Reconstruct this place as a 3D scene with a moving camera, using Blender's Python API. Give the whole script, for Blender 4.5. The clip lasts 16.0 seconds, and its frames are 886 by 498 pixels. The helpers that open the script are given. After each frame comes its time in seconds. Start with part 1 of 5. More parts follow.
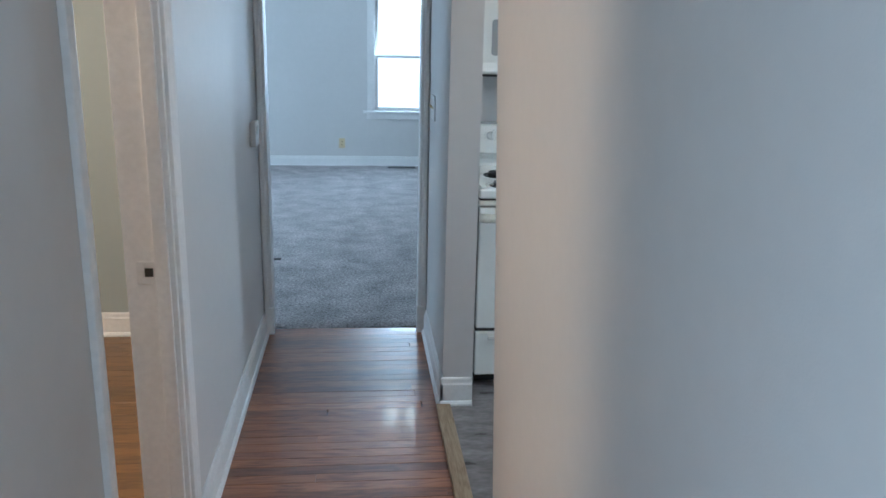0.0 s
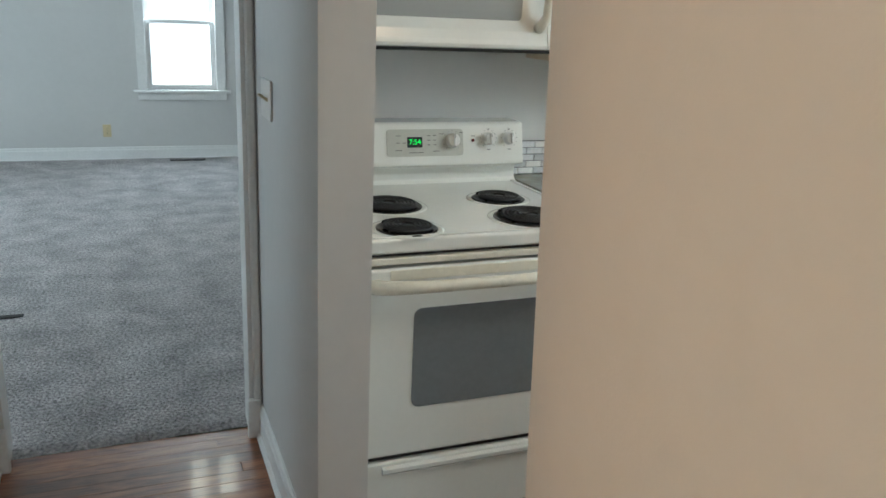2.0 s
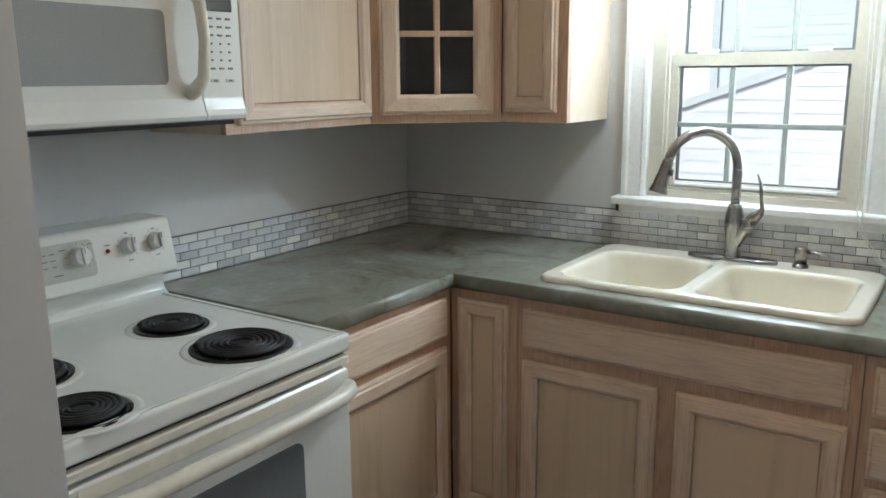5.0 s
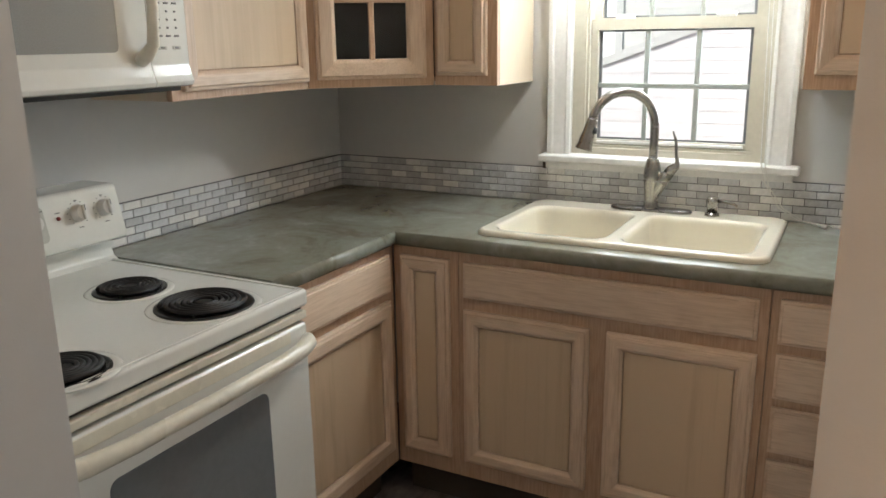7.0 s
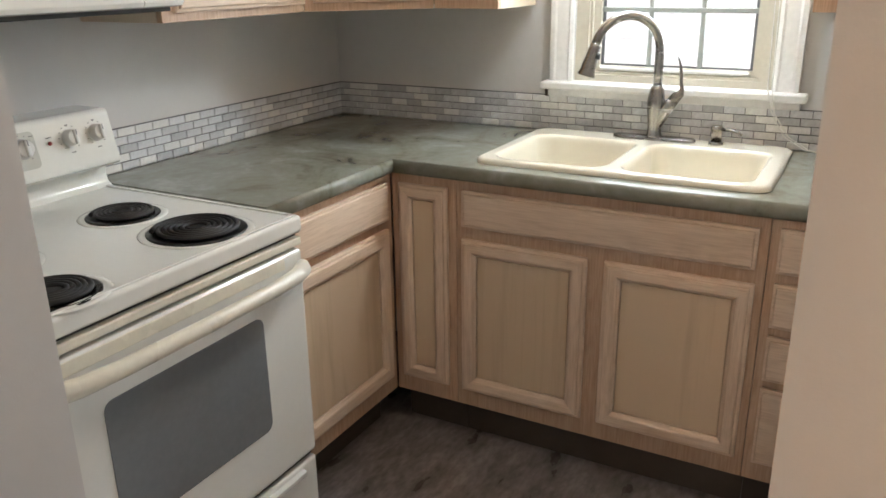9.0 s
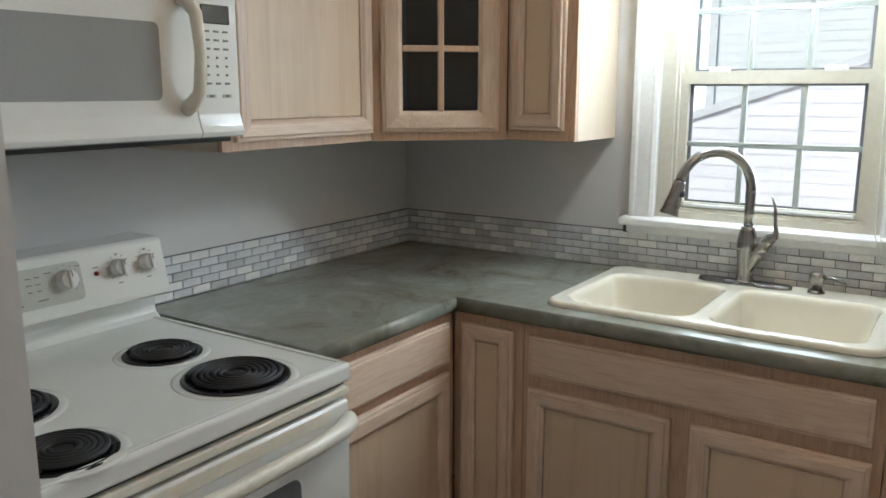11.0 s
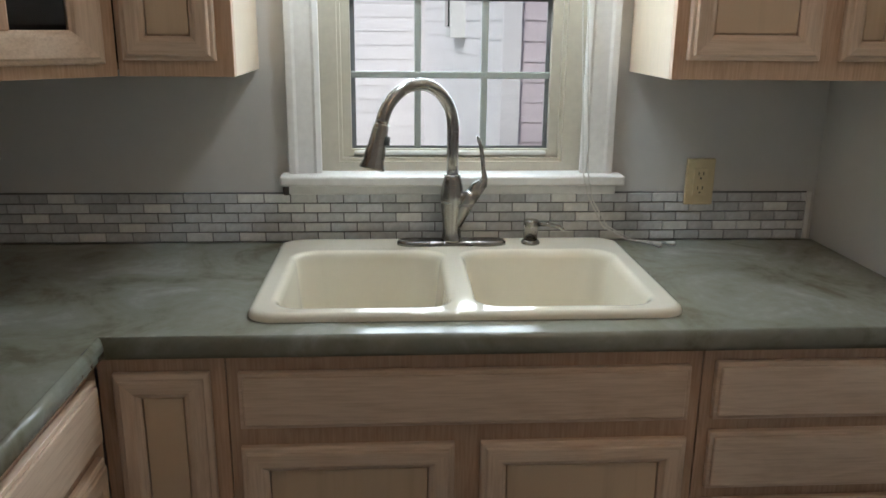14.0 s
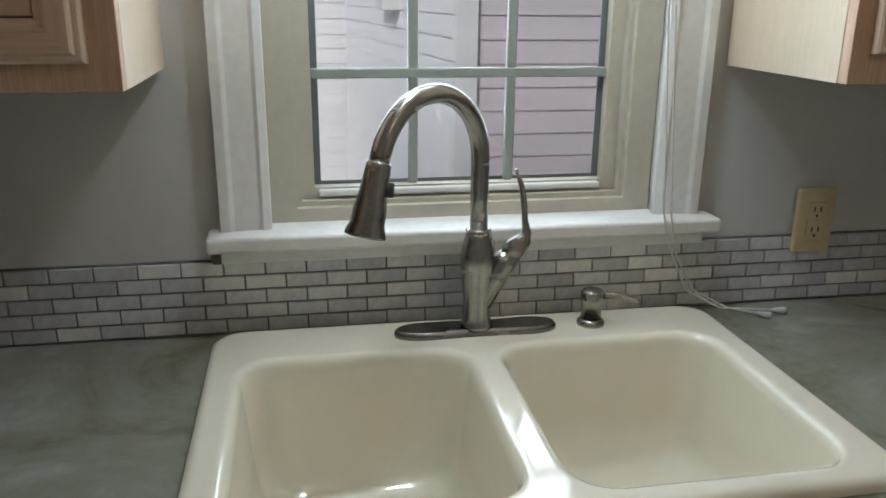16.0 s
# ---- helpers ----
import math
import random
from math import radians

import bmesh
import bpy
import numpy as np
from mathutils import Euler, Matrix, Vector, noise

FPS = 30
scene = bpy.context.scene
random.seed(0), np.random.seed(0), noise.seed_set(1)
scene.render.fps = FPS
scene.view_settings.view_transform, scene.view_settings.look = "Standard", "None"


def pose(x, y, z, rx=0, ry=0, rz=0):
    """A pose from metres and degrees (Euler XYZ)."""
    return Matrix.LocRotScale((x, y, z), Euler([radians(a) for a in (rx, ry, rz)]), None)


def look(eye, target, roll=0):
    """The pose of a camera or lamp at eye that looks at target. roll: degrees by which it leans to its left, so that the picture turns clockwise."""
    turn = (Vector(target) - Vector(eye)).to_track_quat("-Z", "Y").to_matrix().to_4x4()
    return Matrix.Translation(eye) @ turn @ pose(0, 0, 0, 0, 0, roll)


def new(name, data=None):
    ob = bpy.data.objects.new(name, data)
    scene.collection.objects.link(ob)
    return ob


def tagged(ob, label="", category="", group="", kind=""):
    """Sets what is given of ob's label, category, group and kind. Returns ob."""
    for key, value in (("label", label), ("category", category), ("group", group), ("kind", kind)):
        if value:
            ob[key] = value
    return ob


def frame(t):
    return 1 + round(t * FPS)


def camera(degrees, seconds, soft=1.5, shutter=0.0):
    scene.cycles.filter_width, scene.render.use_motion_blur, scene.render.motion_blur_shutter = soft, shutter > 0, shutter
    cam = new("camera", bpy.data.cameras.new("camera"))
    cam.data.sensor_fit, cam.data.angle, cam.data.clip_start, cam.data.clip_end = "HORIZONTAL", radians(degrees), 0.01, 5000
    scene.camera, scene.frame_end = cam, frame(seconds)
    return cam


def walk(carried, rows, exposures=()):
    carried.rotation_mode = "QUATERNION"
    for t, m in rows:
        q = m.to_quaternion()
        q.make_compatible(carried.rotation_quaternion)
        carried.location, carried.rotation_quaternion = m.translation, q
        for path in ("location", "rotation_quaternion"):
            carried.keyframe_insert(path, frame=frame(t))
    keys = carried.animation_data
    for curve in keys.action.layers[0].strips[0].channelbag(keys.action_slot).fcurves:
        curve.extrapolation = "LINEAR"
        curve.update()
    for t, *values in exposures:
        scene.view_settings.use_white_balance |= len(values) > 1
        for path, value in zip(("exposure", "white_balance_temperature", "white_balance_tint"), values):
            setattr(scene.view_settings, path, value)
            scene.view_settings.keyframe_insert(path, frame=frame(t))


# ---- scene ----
cam = camera(57.9, 16.0, soft=1.6)
PATH = [
    (0, (-2.44, -4.043, 1.542), (-2.235, -2.122, 1.025), 1.3),
    (0.5, (-2.467, -3.743, 1.51), (-2.29, -1.815, 1.007), 3.0),
    (1, (-2.448, -3.372, 1.501), (-2.258, -1.456, 0.96), 2.6),
    (1.5, (-2.466, -2.952, 1.473), (-2.039, -1.081, 0.913), 2.8),
    (2, (-2.476, -2.602, 1.469), (-1.76, -0.822, 0.904), 2.6),
    (2.5, (-2.424, -2.292, 1.461), (-1.519, -0.601, 0.892), 3.1),
    (2.8, (-2.407, -2.153, 1.43), (-1.325, -0.559, 0.892), 2.4),
    (3, (-2.419, -2.069, 1.433), (-1.198, -0.571, 0.919), 2.1),
    (3.5, (-2.395, -1.943, 1.447), (-0.995, -0.592, 0.98), 1.7),
    (4, (-2.356, -1.891, 1.455), (-0.894, -0.606, 0.994), 1.1),
    (4.2, (-2.376, -1.873, 1.456), (-0.878, -0.628, 1.003), 0.6),
    (6.3, (-2.637, -1.885, 1.472), (-0.937, -0.929, 1.032), -0.6),
    (6.5, (-2.643, -1.883, 1.467), (-0.938, -0.946, 1.002), -0.6),
    (7, (-2.643, -1.868, 1.471), (-0.935, -0.958, 0.967), -0.9),
    (7.5, (-2.637, -1.859, 1.472), (-0.931, -0.966, 0.932), -0.6),
    (8, (-2.63, -1.867, 1.465), (-0.933, -0.991, 0.871), -0.5),
    (8.2, (-2.626, -1.871, 1.452), (-0.936, -0.997, 0.835), -0.5),
    (10.3, (-2.545, -1.909, 1.447), (-0.937, -0.928, 0.775), 0.1),
    (10.5, (-2.514, -1.906, 1.455), (-0.9, -0.881, 0.866), -0.1),
    (11, (-2.44, -1.804, 1.475), (-0.812, -0.709, 1.088), 0.0),
    (11.5, (-2.384, -1.71, 1.482), (-0.708, -0.681, 1.123), 0.1),
    (12, (-2.298, -1.578, 1.449), (-0.504, -0.799, 1.034), 0.9),
    (12.5, (-2.195, -1.425, 1.455), (-0.302, -0.985, 0.983), 1.5),
    (13, (-2.137, -1.24, 1.454), (-0.203, -1.117, 0.96), 0.8),
    (13.5, (-2.075, -1.14, 1.462), (-0.146, -1.206, 0.938), 0.9),
    (14, (-1.938, -1.132, 1.435), (-0.017, -1.257, 0.895), 0.6),
    (14.5, (-1.66, -1.184, 1.444), (0.252, -1.295, 0.866), 0.3),
    (15, (-1.488, -1.161, 1.433), (0.42, -1.284, 0.848), 0.3),
    (15.5, (-1.322, -1.06, 1.431), (0.575, -1.281, 0.838), 0.2),
    (16, (-1.236, -1.008, 1.435), (0.639, -1.353, 0.831), 0.6),
]
SKY, SUN, OVERCAST_SKY = 0.13, 3.2, 0.95
KITCHEN_DAY, LIVING_DAY, LIVING_SIDE, HALL_DAY, BEDROOM_DAY = 16.0, 32.0, 90.0, 13.0, 5.0
KITCHEN_LAMP, SINK_LAMP, BEDROOM_LAMP = 6.0, 12.5, 60.0
BEDROOM_LAMP_AT = (-4.30, -2.02)
HALL_DOOR_X = -2.99                              # an unseen doorway, added behind the start to let in daylight
EXPOSURES = [(0.0, 0.45, 4950.0, -1.0), (0.5, 0.36, 5250.0, -2.0), (1.5, 0.30, 5750.0, -2.0), (2.0, 0.31, 5950.0, -2.0), (2.5, 0.38, 5900.0, -3.0), (3.0, 0.46, 5650.0, -6.0), (3.5, 0.44, 5350.0, -7.0), (4.0, 0.20, 5350.0, -5.0),
             (6.5, 0.0, 6400.0, 4.0), (7.0, 0.10, 6450.0, 5.0), (8.0, 0.20, 6450.0, 6.0), (10.3, 0.85, 6050.0, 7.0), (10.6, 0.65, 6000.0, 6.0), (11.0, -0.02, 5850.0, 2.0), (11.5, -0.76, 5850.0, 1.0), (12.0, -0.62, 5950.0, 4.0), (12.5, -0.52, 6050.0, 6.0),
             (13.5, -0.54, 6150.0, 6.0), (14.0, -0.52, 6050.0, 4.0), (14.5, -0.42, 5900.0, 2.0), (15.0, -0.78, 5950.0, 3.0), (16.0, -0.86, 6000.0, 3.0)]
# exposure and white balance follow the clip's camera: cool and bright in the hall, neutral in the kitchen
walk(cam, [(t, look(eye, target, roll)) for t, eye, target, roll in PATH], EXPOSURES)
# ---- world, sun and lamps ----
world = bpy.data.worlds.new("sky")
scene.world = world
world.use_nodes = True
_wn = world.node_tree.nodes
_sky = _wn.new("ShaderNodeTexSky")
_sky.sky_type, _sky.sun_disc = "NISHITA", False
_sky.sun_elevation, _sky.sun_rotation = radians(39), radians(-53)
_sky.air_density, _sky.dust_density = 1.0, 1.2
world.node_tree.links.new(_sky.outputs[0], _wn["Background"].inputs[0])
_wn["Background"].inputs[1].default_value = SKY

sun_data = bpy.data.lights.new("sun", "SUN")
sun_data.energy, sun_data.angle, sun_data.color = SUN, radians(20), (1.0, 0.95, 0.9)
sun = new("sun", sun_data)
sun.matrix_world = look((-6.2, 4.6, 6.2), (0, 0, 0))


def area_lamp(name, where, target, size_x, size_y, watts, colour):
    data = bpy.data.lights.new(name, "AREA")
    data.shape, data.size, data.size_y, data.energy, data.color = "RECTANGLE", size_x, size_y, watts, colour
    ob = new(name, data)
    ob.matrix_world = look(where, target)
    return ob


def point_lamp(name, where, radius, watts, colour):
    data = bpy.data.lights.new(name, "POINT")
    data.shadow_soft_size, data.energy, data.color = radius, watts, colour
    ob = new(name, data)
    ob.location = where
    return ob


# daylight in the openings of the kitchen window and of the living-room window
area_lamp("kitchen_window_daylight", (0.165, -1.278, 1.55), (-1.6, -1.30, 1.05), 0.56, 0.78, KITCHEN_DAY, (0.86, 0.93, 1.0))
area_lamp("living_window_daylight", (-1.95, 5.56, 1.36), (-1.95, 2.6, 0.9), 0.62, 1.3, LIVING_DAY, (0.80, 0.90, 1.0))
# cool fill added at the living room's blank west wall, no window there
area_lamp("living_side_fill", (-5.55, 2.8, 1.5), (-3.0, 2.8, 0.6), 1.6, 1.4, LIVING_SIDE, (0.80, 0.90, 1.0))
# fill lamp added to brighten the bedroom, whose wall has no window
area_lamp("bedroom_west_fill", (-5.4, -1.4, 1.5), (-3.6, -0.6, 0.8), 0.9, 1.2, BEDROOM_DAY, (0.86, 1.0, 0.94))
# lamp in the added, unseen doorway, to cool the near east wall
area_lamp("unseen_door_daylight", (HALL_DOOR_X, -4.62, 1.15), (-2.0, -4.10, 1.15), 0.62, 1.7, HALL_DAY, (0.88, 0.94, 1.0))
# two bulbs of the light over the sink, then the ceiling lamps of kitchen and bedroom
for _y, _z in ((-1.205, 1.875), (-1.335, 2.05)):
    point_lamp("sink_bulb", (-0.21, _y, _z), 0.03, SINK_LAMP, (0.92, 0.97, 1.0))
point_lamp("kitchen_bulb", (-1.35, -1.62, 2.24), 0.11, KITCHEN_LAMP, (1.0, 0.68, 0.44))
point_lamp("bedroom_bulb", (*BEDROOM_LAMP_AT, 2.10), 0.24, BEDROOM_LAMP, (1.0, 0.63, 0.38))

# ---- materials ----


def node(m, kind, **values):
    n = m.node_tree.nodes.new(kind)
    for k, v in values.items():
        n.inputs[k].default_value = v
    return n


def surface(name, colour, rough=0.5, metal=0.0, vary=0.06, scale=3.0, fine=60.0, fine_vary=0.04, bump=0.05, bump_scale=120.0,
            stretch=(1, 1, 1), per_object=0.0, rough_vary=0.08, coat=0.0, distance=0.002):
    """A painted, stone, metal or plastic surface: colour varied at two scales, uneven gloss and fine relief."""
    m = bpy.data.materials.new(name)
    m.use_nodes = True
    link = m.node_tree.links.new
    bsdf = m.node_tree.nodes["Principled BSDF"]
    co = node(m, "ShaderNodeTexCoord")
    mp = node(m, "ShaderNodeMapping")
    mp.inputs["Scale"].default_value = stretch
    link(co.outputs["Object"], mp.inputs[0])
    big = node(m, "ShaderNodeTexNoise", Scale=scale, Detail=4.0)
    small = node(m, "ShaderNodeTexNoise", Scale=fine, Detail=3.0)
    rel = node(m, "ShaderNodeTexNoise", Scale=bump_scale, Detail=2.0)
    for n in (big, small, rel):
        link(mp.outputs[0], n.inputs["Vector"])
    a = node(m, "ShaderNodeMapRange")
    a.inputs[1].default_value, a.inputs[2].default_value = 0.3, 0.7
    a.inputs[3].default_value, a.inputs[4].default_value = 1 - vary, 1 + vary
    b = node(m, "ShaderNodeMapRange")
    b.inputs[1].default_value, b.inputs[2].default_value = 0.3, 0.7
    b.inputs[3].default_value, b.inputs[4].default_value = 1 - fine_vary, 1 + fine_vary
    link(big.outputs[0], a.inputs[0])
    link(small.outputs[0], b.inputs[0])
    mul = node(m, "ShaderNodeMath")
    mul.operation = "MULTIPLY"
    link(a.outputs[0], mul.inputs[0])
    link(b.outputs[0], mul.inputs[1])
    last = mul.outputs[0]
    if per_object:
        info = node(m, "ShaderNodeObjectInfo")
        c = node(m, "ShaderNodeMapRange")
        c.inputs[3].default_value, c.inputs[4].default_value = 1 - per_object, 1 + per_object
        link(info.outputs["Random"], c.inputs[0])
        mul2 = node(m, "ShaderNodeMath")
        mul2.operation = "MULTIPLY"
        link(last, mul2.inputs[0])
        link(c.outputs[0], mul2.inputs[1])
        last = mul2.outputs[0]
    vm = node(m, "ShaderNodeVectorMath")
    vm.operation = "SCALE"
    vm.inputs[0].default_value = colour
    link(last, vm.inputs["Scale"])
    link(vm.outputs[0], bsdf.inputs["Base Color"])
    r = node(m, "ShaderNodeMapRange")
    r.inputs[3].default_value, r.inputs[4].default_value = max(0.02, rough - rough_vary), min(1, rough + rough_vary)
    link(big.outputs[0], r.inputs[0])
    link(r.outputs[0], bsdf.inputs["Roughness"])
    bsdf.inputs["Metallic"].default_value = metal
    bsdf.inputs["Coat Weight"].default_value = coat
    bsdf.inputs["Coat Roughness"].default_value = 0.08
    bp = node(m, "ShaderNodeBump", Strength=bump, Distance=distance)
    link(rel.outputs[0], bp.inputs["Height"])
    link(bp.outputs[0], bsdf.inputs["Normal"])
    return m


def wood(name, light, dark, along, rough=0.45, per_object=0.0, grain=1.0, coat=0.0, streak=60.0, spread=(0.40, 0.62), coat_rough=0.03):
    """Sawn timber with its grain along one axis (0, 1 or 2): fine pores, broad bands and board-to-board differences."""
    m = bpy.data.materials.new(name)
    m.use_nodes = True
    link = m.node_tree.links.new
    bsdf = m.node_tree.nodes["Principled BSDF"]
    co = node(m, "ShaderNodeTexCoord")
    info = node(m, "ShaderNodeObjectInfo")
    shift = node(m, "ShaderNodeVectorMath")
    shift.operation = "MULTIPLY_ADD"
    shift.inputs[1].default_value = (1, 1, 1)
    ran = node(m, "ShaderNodeVectorMath")
    ran.operation = "SCALE"
    ran.inputs[0].default_value = (17.0, 23.0, 31.0)
    link(info.outputs["Random"], ran.inputs["Scale"])
    link(co.outputs["Object"], shift.inputs[0])
    link(ran.outputs[0], shift.inputs[2])
    mp = node(m, "ShaderNodeMapping")
    mp.inputs["Scale"].default_value = [0.045 if i == along else 1.0 for i in range(3)]
    mp2 = node(m, "ShaderNodeMapping")
    mp2.inputs["Scale"].default_value = [0.22 if i == along else 1.0 for i in range(3)]
    link(shift.outputs[0], mp.inputs[0])
    link(shift.outputs[0], mp2.inputs[0])
    pores = node(m, "ShaderNodeTexNoise", Scale=streak * 4, Detail=4.0, Roughness=0.65)
    bands = node(m, "ShaderNodeTexNoise", Scale=streak * 0.22, Detail=3.0, Distortion=0.8)
    link(mp.outputs[0], pores.inputs["Vector"])
    link(mp2.outputs[0], bands.inputs["Vector"])
    rings = node(m, "ShaderNodeMath")
    rings.operation = "MULTIPLY"
    rings.inputs[1].default_value = 9.0
    link(bands.outputs[0], rings.inputs[0])
    saw = node(m, "ShaderNodeMath")
    saw.operation = "PINGPONG"
    saw.inputs[1].default_value = 1.0
    link(rings.outputs[0], saw.inputs[0])
    add = node(m, "ShaderNodeMath")
    add.operation = "MULTIPLY_ADD"
    add.inputs[1].default_value = 0.22 * grain
    link(saw.outputs[0], add.inputs[0])
    link(pores.outputs[0], add.inputs[2])
    ramp = node(m, "ShaderNodeValToRGB")
    ramp.color_ramp.elements[0].position, ramp.color_ramp.elements[1].position = spread[0], spread[1] + 0.1
    ramp.color_ramp.elements[0].color, ramp.color_ramp.elements[1].color = (*dark, 1), (*light, 1)
    link(add.outputs[0], ramp.inputs[0])
    c = node(m, "ShaderNodeMapRange")
    c.inputs[3].default_value, c.inputs[4].default_value = 1 - per_object, 1 + per_object
    link(info.outputs["Random"], c.inputs[0])
    vm = node(m, "ShaderNodeVectorMath")
    vm.operation = "SCALE"
    link(ramp.outputs[0], vm.inputs[0])
    link(c.outputs[0], vm.inputs["Scale"])
    link(vm.outputs[0], bsdf.inputs["Base Color"])
    r = node(m, "ShaderNodeMapRange")
    r.inputs[3].default_value, r.inputs[4].default_value = min(1, rough + 0.12), max(0.05, rough - 0.08)
    link(pores.outputs[0], r.inputs[0])
    link(r.outputs[0], bsdf.inputs["Roughness"])
    bsdf.inputs["Coat Weight"].default_value, bsdf.inputs["Coat Roughness"].default_value = coat, coat_rough
    bp = node(m, "ShaderNodeBump", Strength=0.12, Distance=0.0015)
    link(pores.outputs[0], bp.inputs["Height"])
    link(bp.outputs[0], bsdf.inputs["Normal"])
    return m


def mottled(name, colours, rough):
    """Printed laminate: clouds of four tones, broken by finer blotches, under an even sheen."""
    m = bpy.data.materials.new(name)
    m.use_nodes = True
    link = m.node_tree.links.new
    bsdf = m.node_tree.nodes["Principled BSDF"]
    co = node(m, "ShaderNodeTexCoord")
    cloud = node(m, "ShaderNodeTexNoise", Scale=4.5, Detail=9.0, Roughness=0.62, Distortion=0.9)
    blotch = node(m, "ShaderNodeTexNoise", Scale=38.0, Detail=5.0, Roughness=0.6)
    for n in (cloud, blotch):
        link(co.outputs["Object"], n.inputs["Vector"])
    add = node(m, "ShaderNodeMath")
    add.operation, add.inputs[1].default_value = "MULTIPLY_ADD", 0.22
    link(blotch.outputs[0], add.inputs[0])
    link(cloud.outputs[0], add.inputs[2])
    ramp = node(m, "ShaderNodeValToRGB")
    for k, c in enumerate(colours):
        e = ramp.color_ramp.elements[k] if k < 2 else ramp.color_ramp.elements.new(1.0)
        e.position, e.color = 0.44 + 0.12 * k, (*c, 1)
    link(add.outputs[0], ramp.inputs[0])
    link(ramp.outputs[0], bsdf.inputs["Base Color"])
    r = node(m, "ShaderNodeMapRange")
    r.inputs[3].default_value, r.inputs[4].default_value = rough - 0.03, rough + 0.06
    link(blotch.outputs[0], r.inputs[0])
    link(r.outputs[0], bsdf.inputs["Roughness"])
    return m


def glass(name, tint=(1, 1, 1)):
    m = bpy.data.materials.new(name)
    m.use_nodes = True
    nt = m.node_tree
    nt.nodes.remove(nt.nodes["Principled BSDF"])
    clear = node(m, "ShaderNodeBsdfTransparent")
    clear.inputs[0].default_value = (*tint, 1)
    gloss = node(m, "ShaderNodeBsdfGlossy", Roughness=0.02)
    fr = node(m, "ShaderNodeFresnel", IOR=1.45)
    mix = node(m, "ShaderNodeMixShader")
    nt.links.new(fr.outputs[0], mix.inputs[0])
    nt.links.new(clear.outputs[0], mix.inputs[1])
    nt.links.new(gloss.outputs[0], mix.inputs[2])
    nt.links.new(mix.outputs[0], nt.nodes["Material Output"].inputs[0])
    return m


def glow(name, colour, strength):
    m = bpy.data.materials.new(name)
    m.use_nodes = True
    b = m.node_tree.nodes["Principled BSDF"]
    b.inputs["Base Color"].default_value = (*colour, 1)
    b.inputs["Emission Color"].default_value = (*colour, 1)
    b.inputs["Emission Strength"].default_value = strength
    return m


SAGE = surface("sage_grey_paint", (0.37, 0.41, 0.40), 0.6, vary=0.02, scale=1.2, fine=25, fine_vary=0.012, bump=0.12, bump_scale=240)
PAINT = surface("wall_paint", (0.625, 0.61, 0.59), 0.55, vary=0.02, scale=1.2, fine=25, fine_vary=0.012, bump=0.12, bump_scale=240)
CEIL = surface("ceiling_paint", (0.78, 0.77, 0.75), 0.8, vary=0.02, bump=0.15)
TRIM = surface("white_trim_paint", (0.80, 0.79, 0.77), 0.46, vary=0.03, scale=6, bump=0.08, bump_scale=60)
ALMOND = surface("almond_vinyl", (0.541, 0.500, 0.410), 0.4, vary=0.04, scale=5, bump=0.03)
GRILLE = surface("grey_green_grille", (0.30, 0.32, 0.295), 0.45, vary=0.04)
FLOORWOOD = wood("hall_oak_strip", (0.30, 0.115, 0.048), (0.105, 0.036, 0.016), 0, 0.36, per_object=0.36, streak=50, coat=0.4, spread=(0.36, 0.66), coat_rough=0.10)
ROOMWOOD = wood("honey_oak_strip", (0.25, 0.13, 0.045), (0.13, 0.06, 0.02), 0, 0.3, per_object=0.22, streak=50, coat=0.2)
OAK_LIGHT, OAK_DARK = (0.60, 0.415, 0.285), (0.48, 0.31, 0.20)
OAK_Z = wood("pickled_oak_upright", OAK_LIGHT, OAK_DARK, 2, 0.42, per_object=0.07, grain=0.7)
OAK_X = wood("pickled_oak_along_x", OAK_LIGHT, OAK_DARK, 0, 0.42, per_object=0.07)
OAK_Y = wood("pickled_oak_along_y", OAK_LIGHT, OAK_DARK, 1, 0.42, per_object=0.07)
PALE_OAK, PALE_OAK_DARK = (0.74, 0.58, 0.445), (0.615, 0.46, 0.335)
DOOR_Z = wood("whitened_oak_upright", PALE_OAK, PALE_OAK_DARK, 2, 0.36, per_object=0.08, grain=0.8)
DOOR_RAIL = {OAK_X.name: wood("whitened_oak_along_x", PALE_OAK, PALE_OAK_DARK, 0, 0.36, per_object=0.08, grain=0.8),
             OAK_Y.name: wood("whitened_oak_along_y", PALE_OAK, PALE_OAK_DARK, 1, 0.36, per_object=0.08, grain=0.8)}
OAK_PANEL = wood("pickled_oak_panel", (0.655, 0.50, 0.345), (0.565, 0.42, 0.28), 2, 0.45, per_object=0.05, grain=2.0, streak=10)
OAK_SIDE = surface("birch_side_panel", (0.68, 0.565, 0.43), 0.45, vary=0.03, scale=4, stretch=(6, 6, 0.4), bump=0.04)
# cabinet undersides are a darker brown than the oak fronts
OAK_UNDER = surface("dark_brown_underside", (0.34, 0.24, 0.15), 0.7, vary=0.1, scale=20)
TOEKICK = surface("dark_toe_kick", (0.075, 0.058, 0.045), 0.6, vary=0.15, scale=8)
# near-black colour carries the shade inside the glazed cabinet
DARKIN = surface("shaded_cabinet_inside", (0.035, 0.028, 0.025), 0.8, vary=0.1)
LAMINATE = mottled("grey_green_laminate", ((0.150, 0.143, 0.098), (0.222, 0.220, 0.170), (0.255, 0.258, 0.214), (0.33, 0.336, 0.298)), 0.19)
CERAMIC = surface("ivory_enamel", (0.80, 0.745, 0.615), 0.09, vary=0.02, scale=4, fine_vary=0.01, bump=0.01, coat=0.6, rough_vary=0.04)
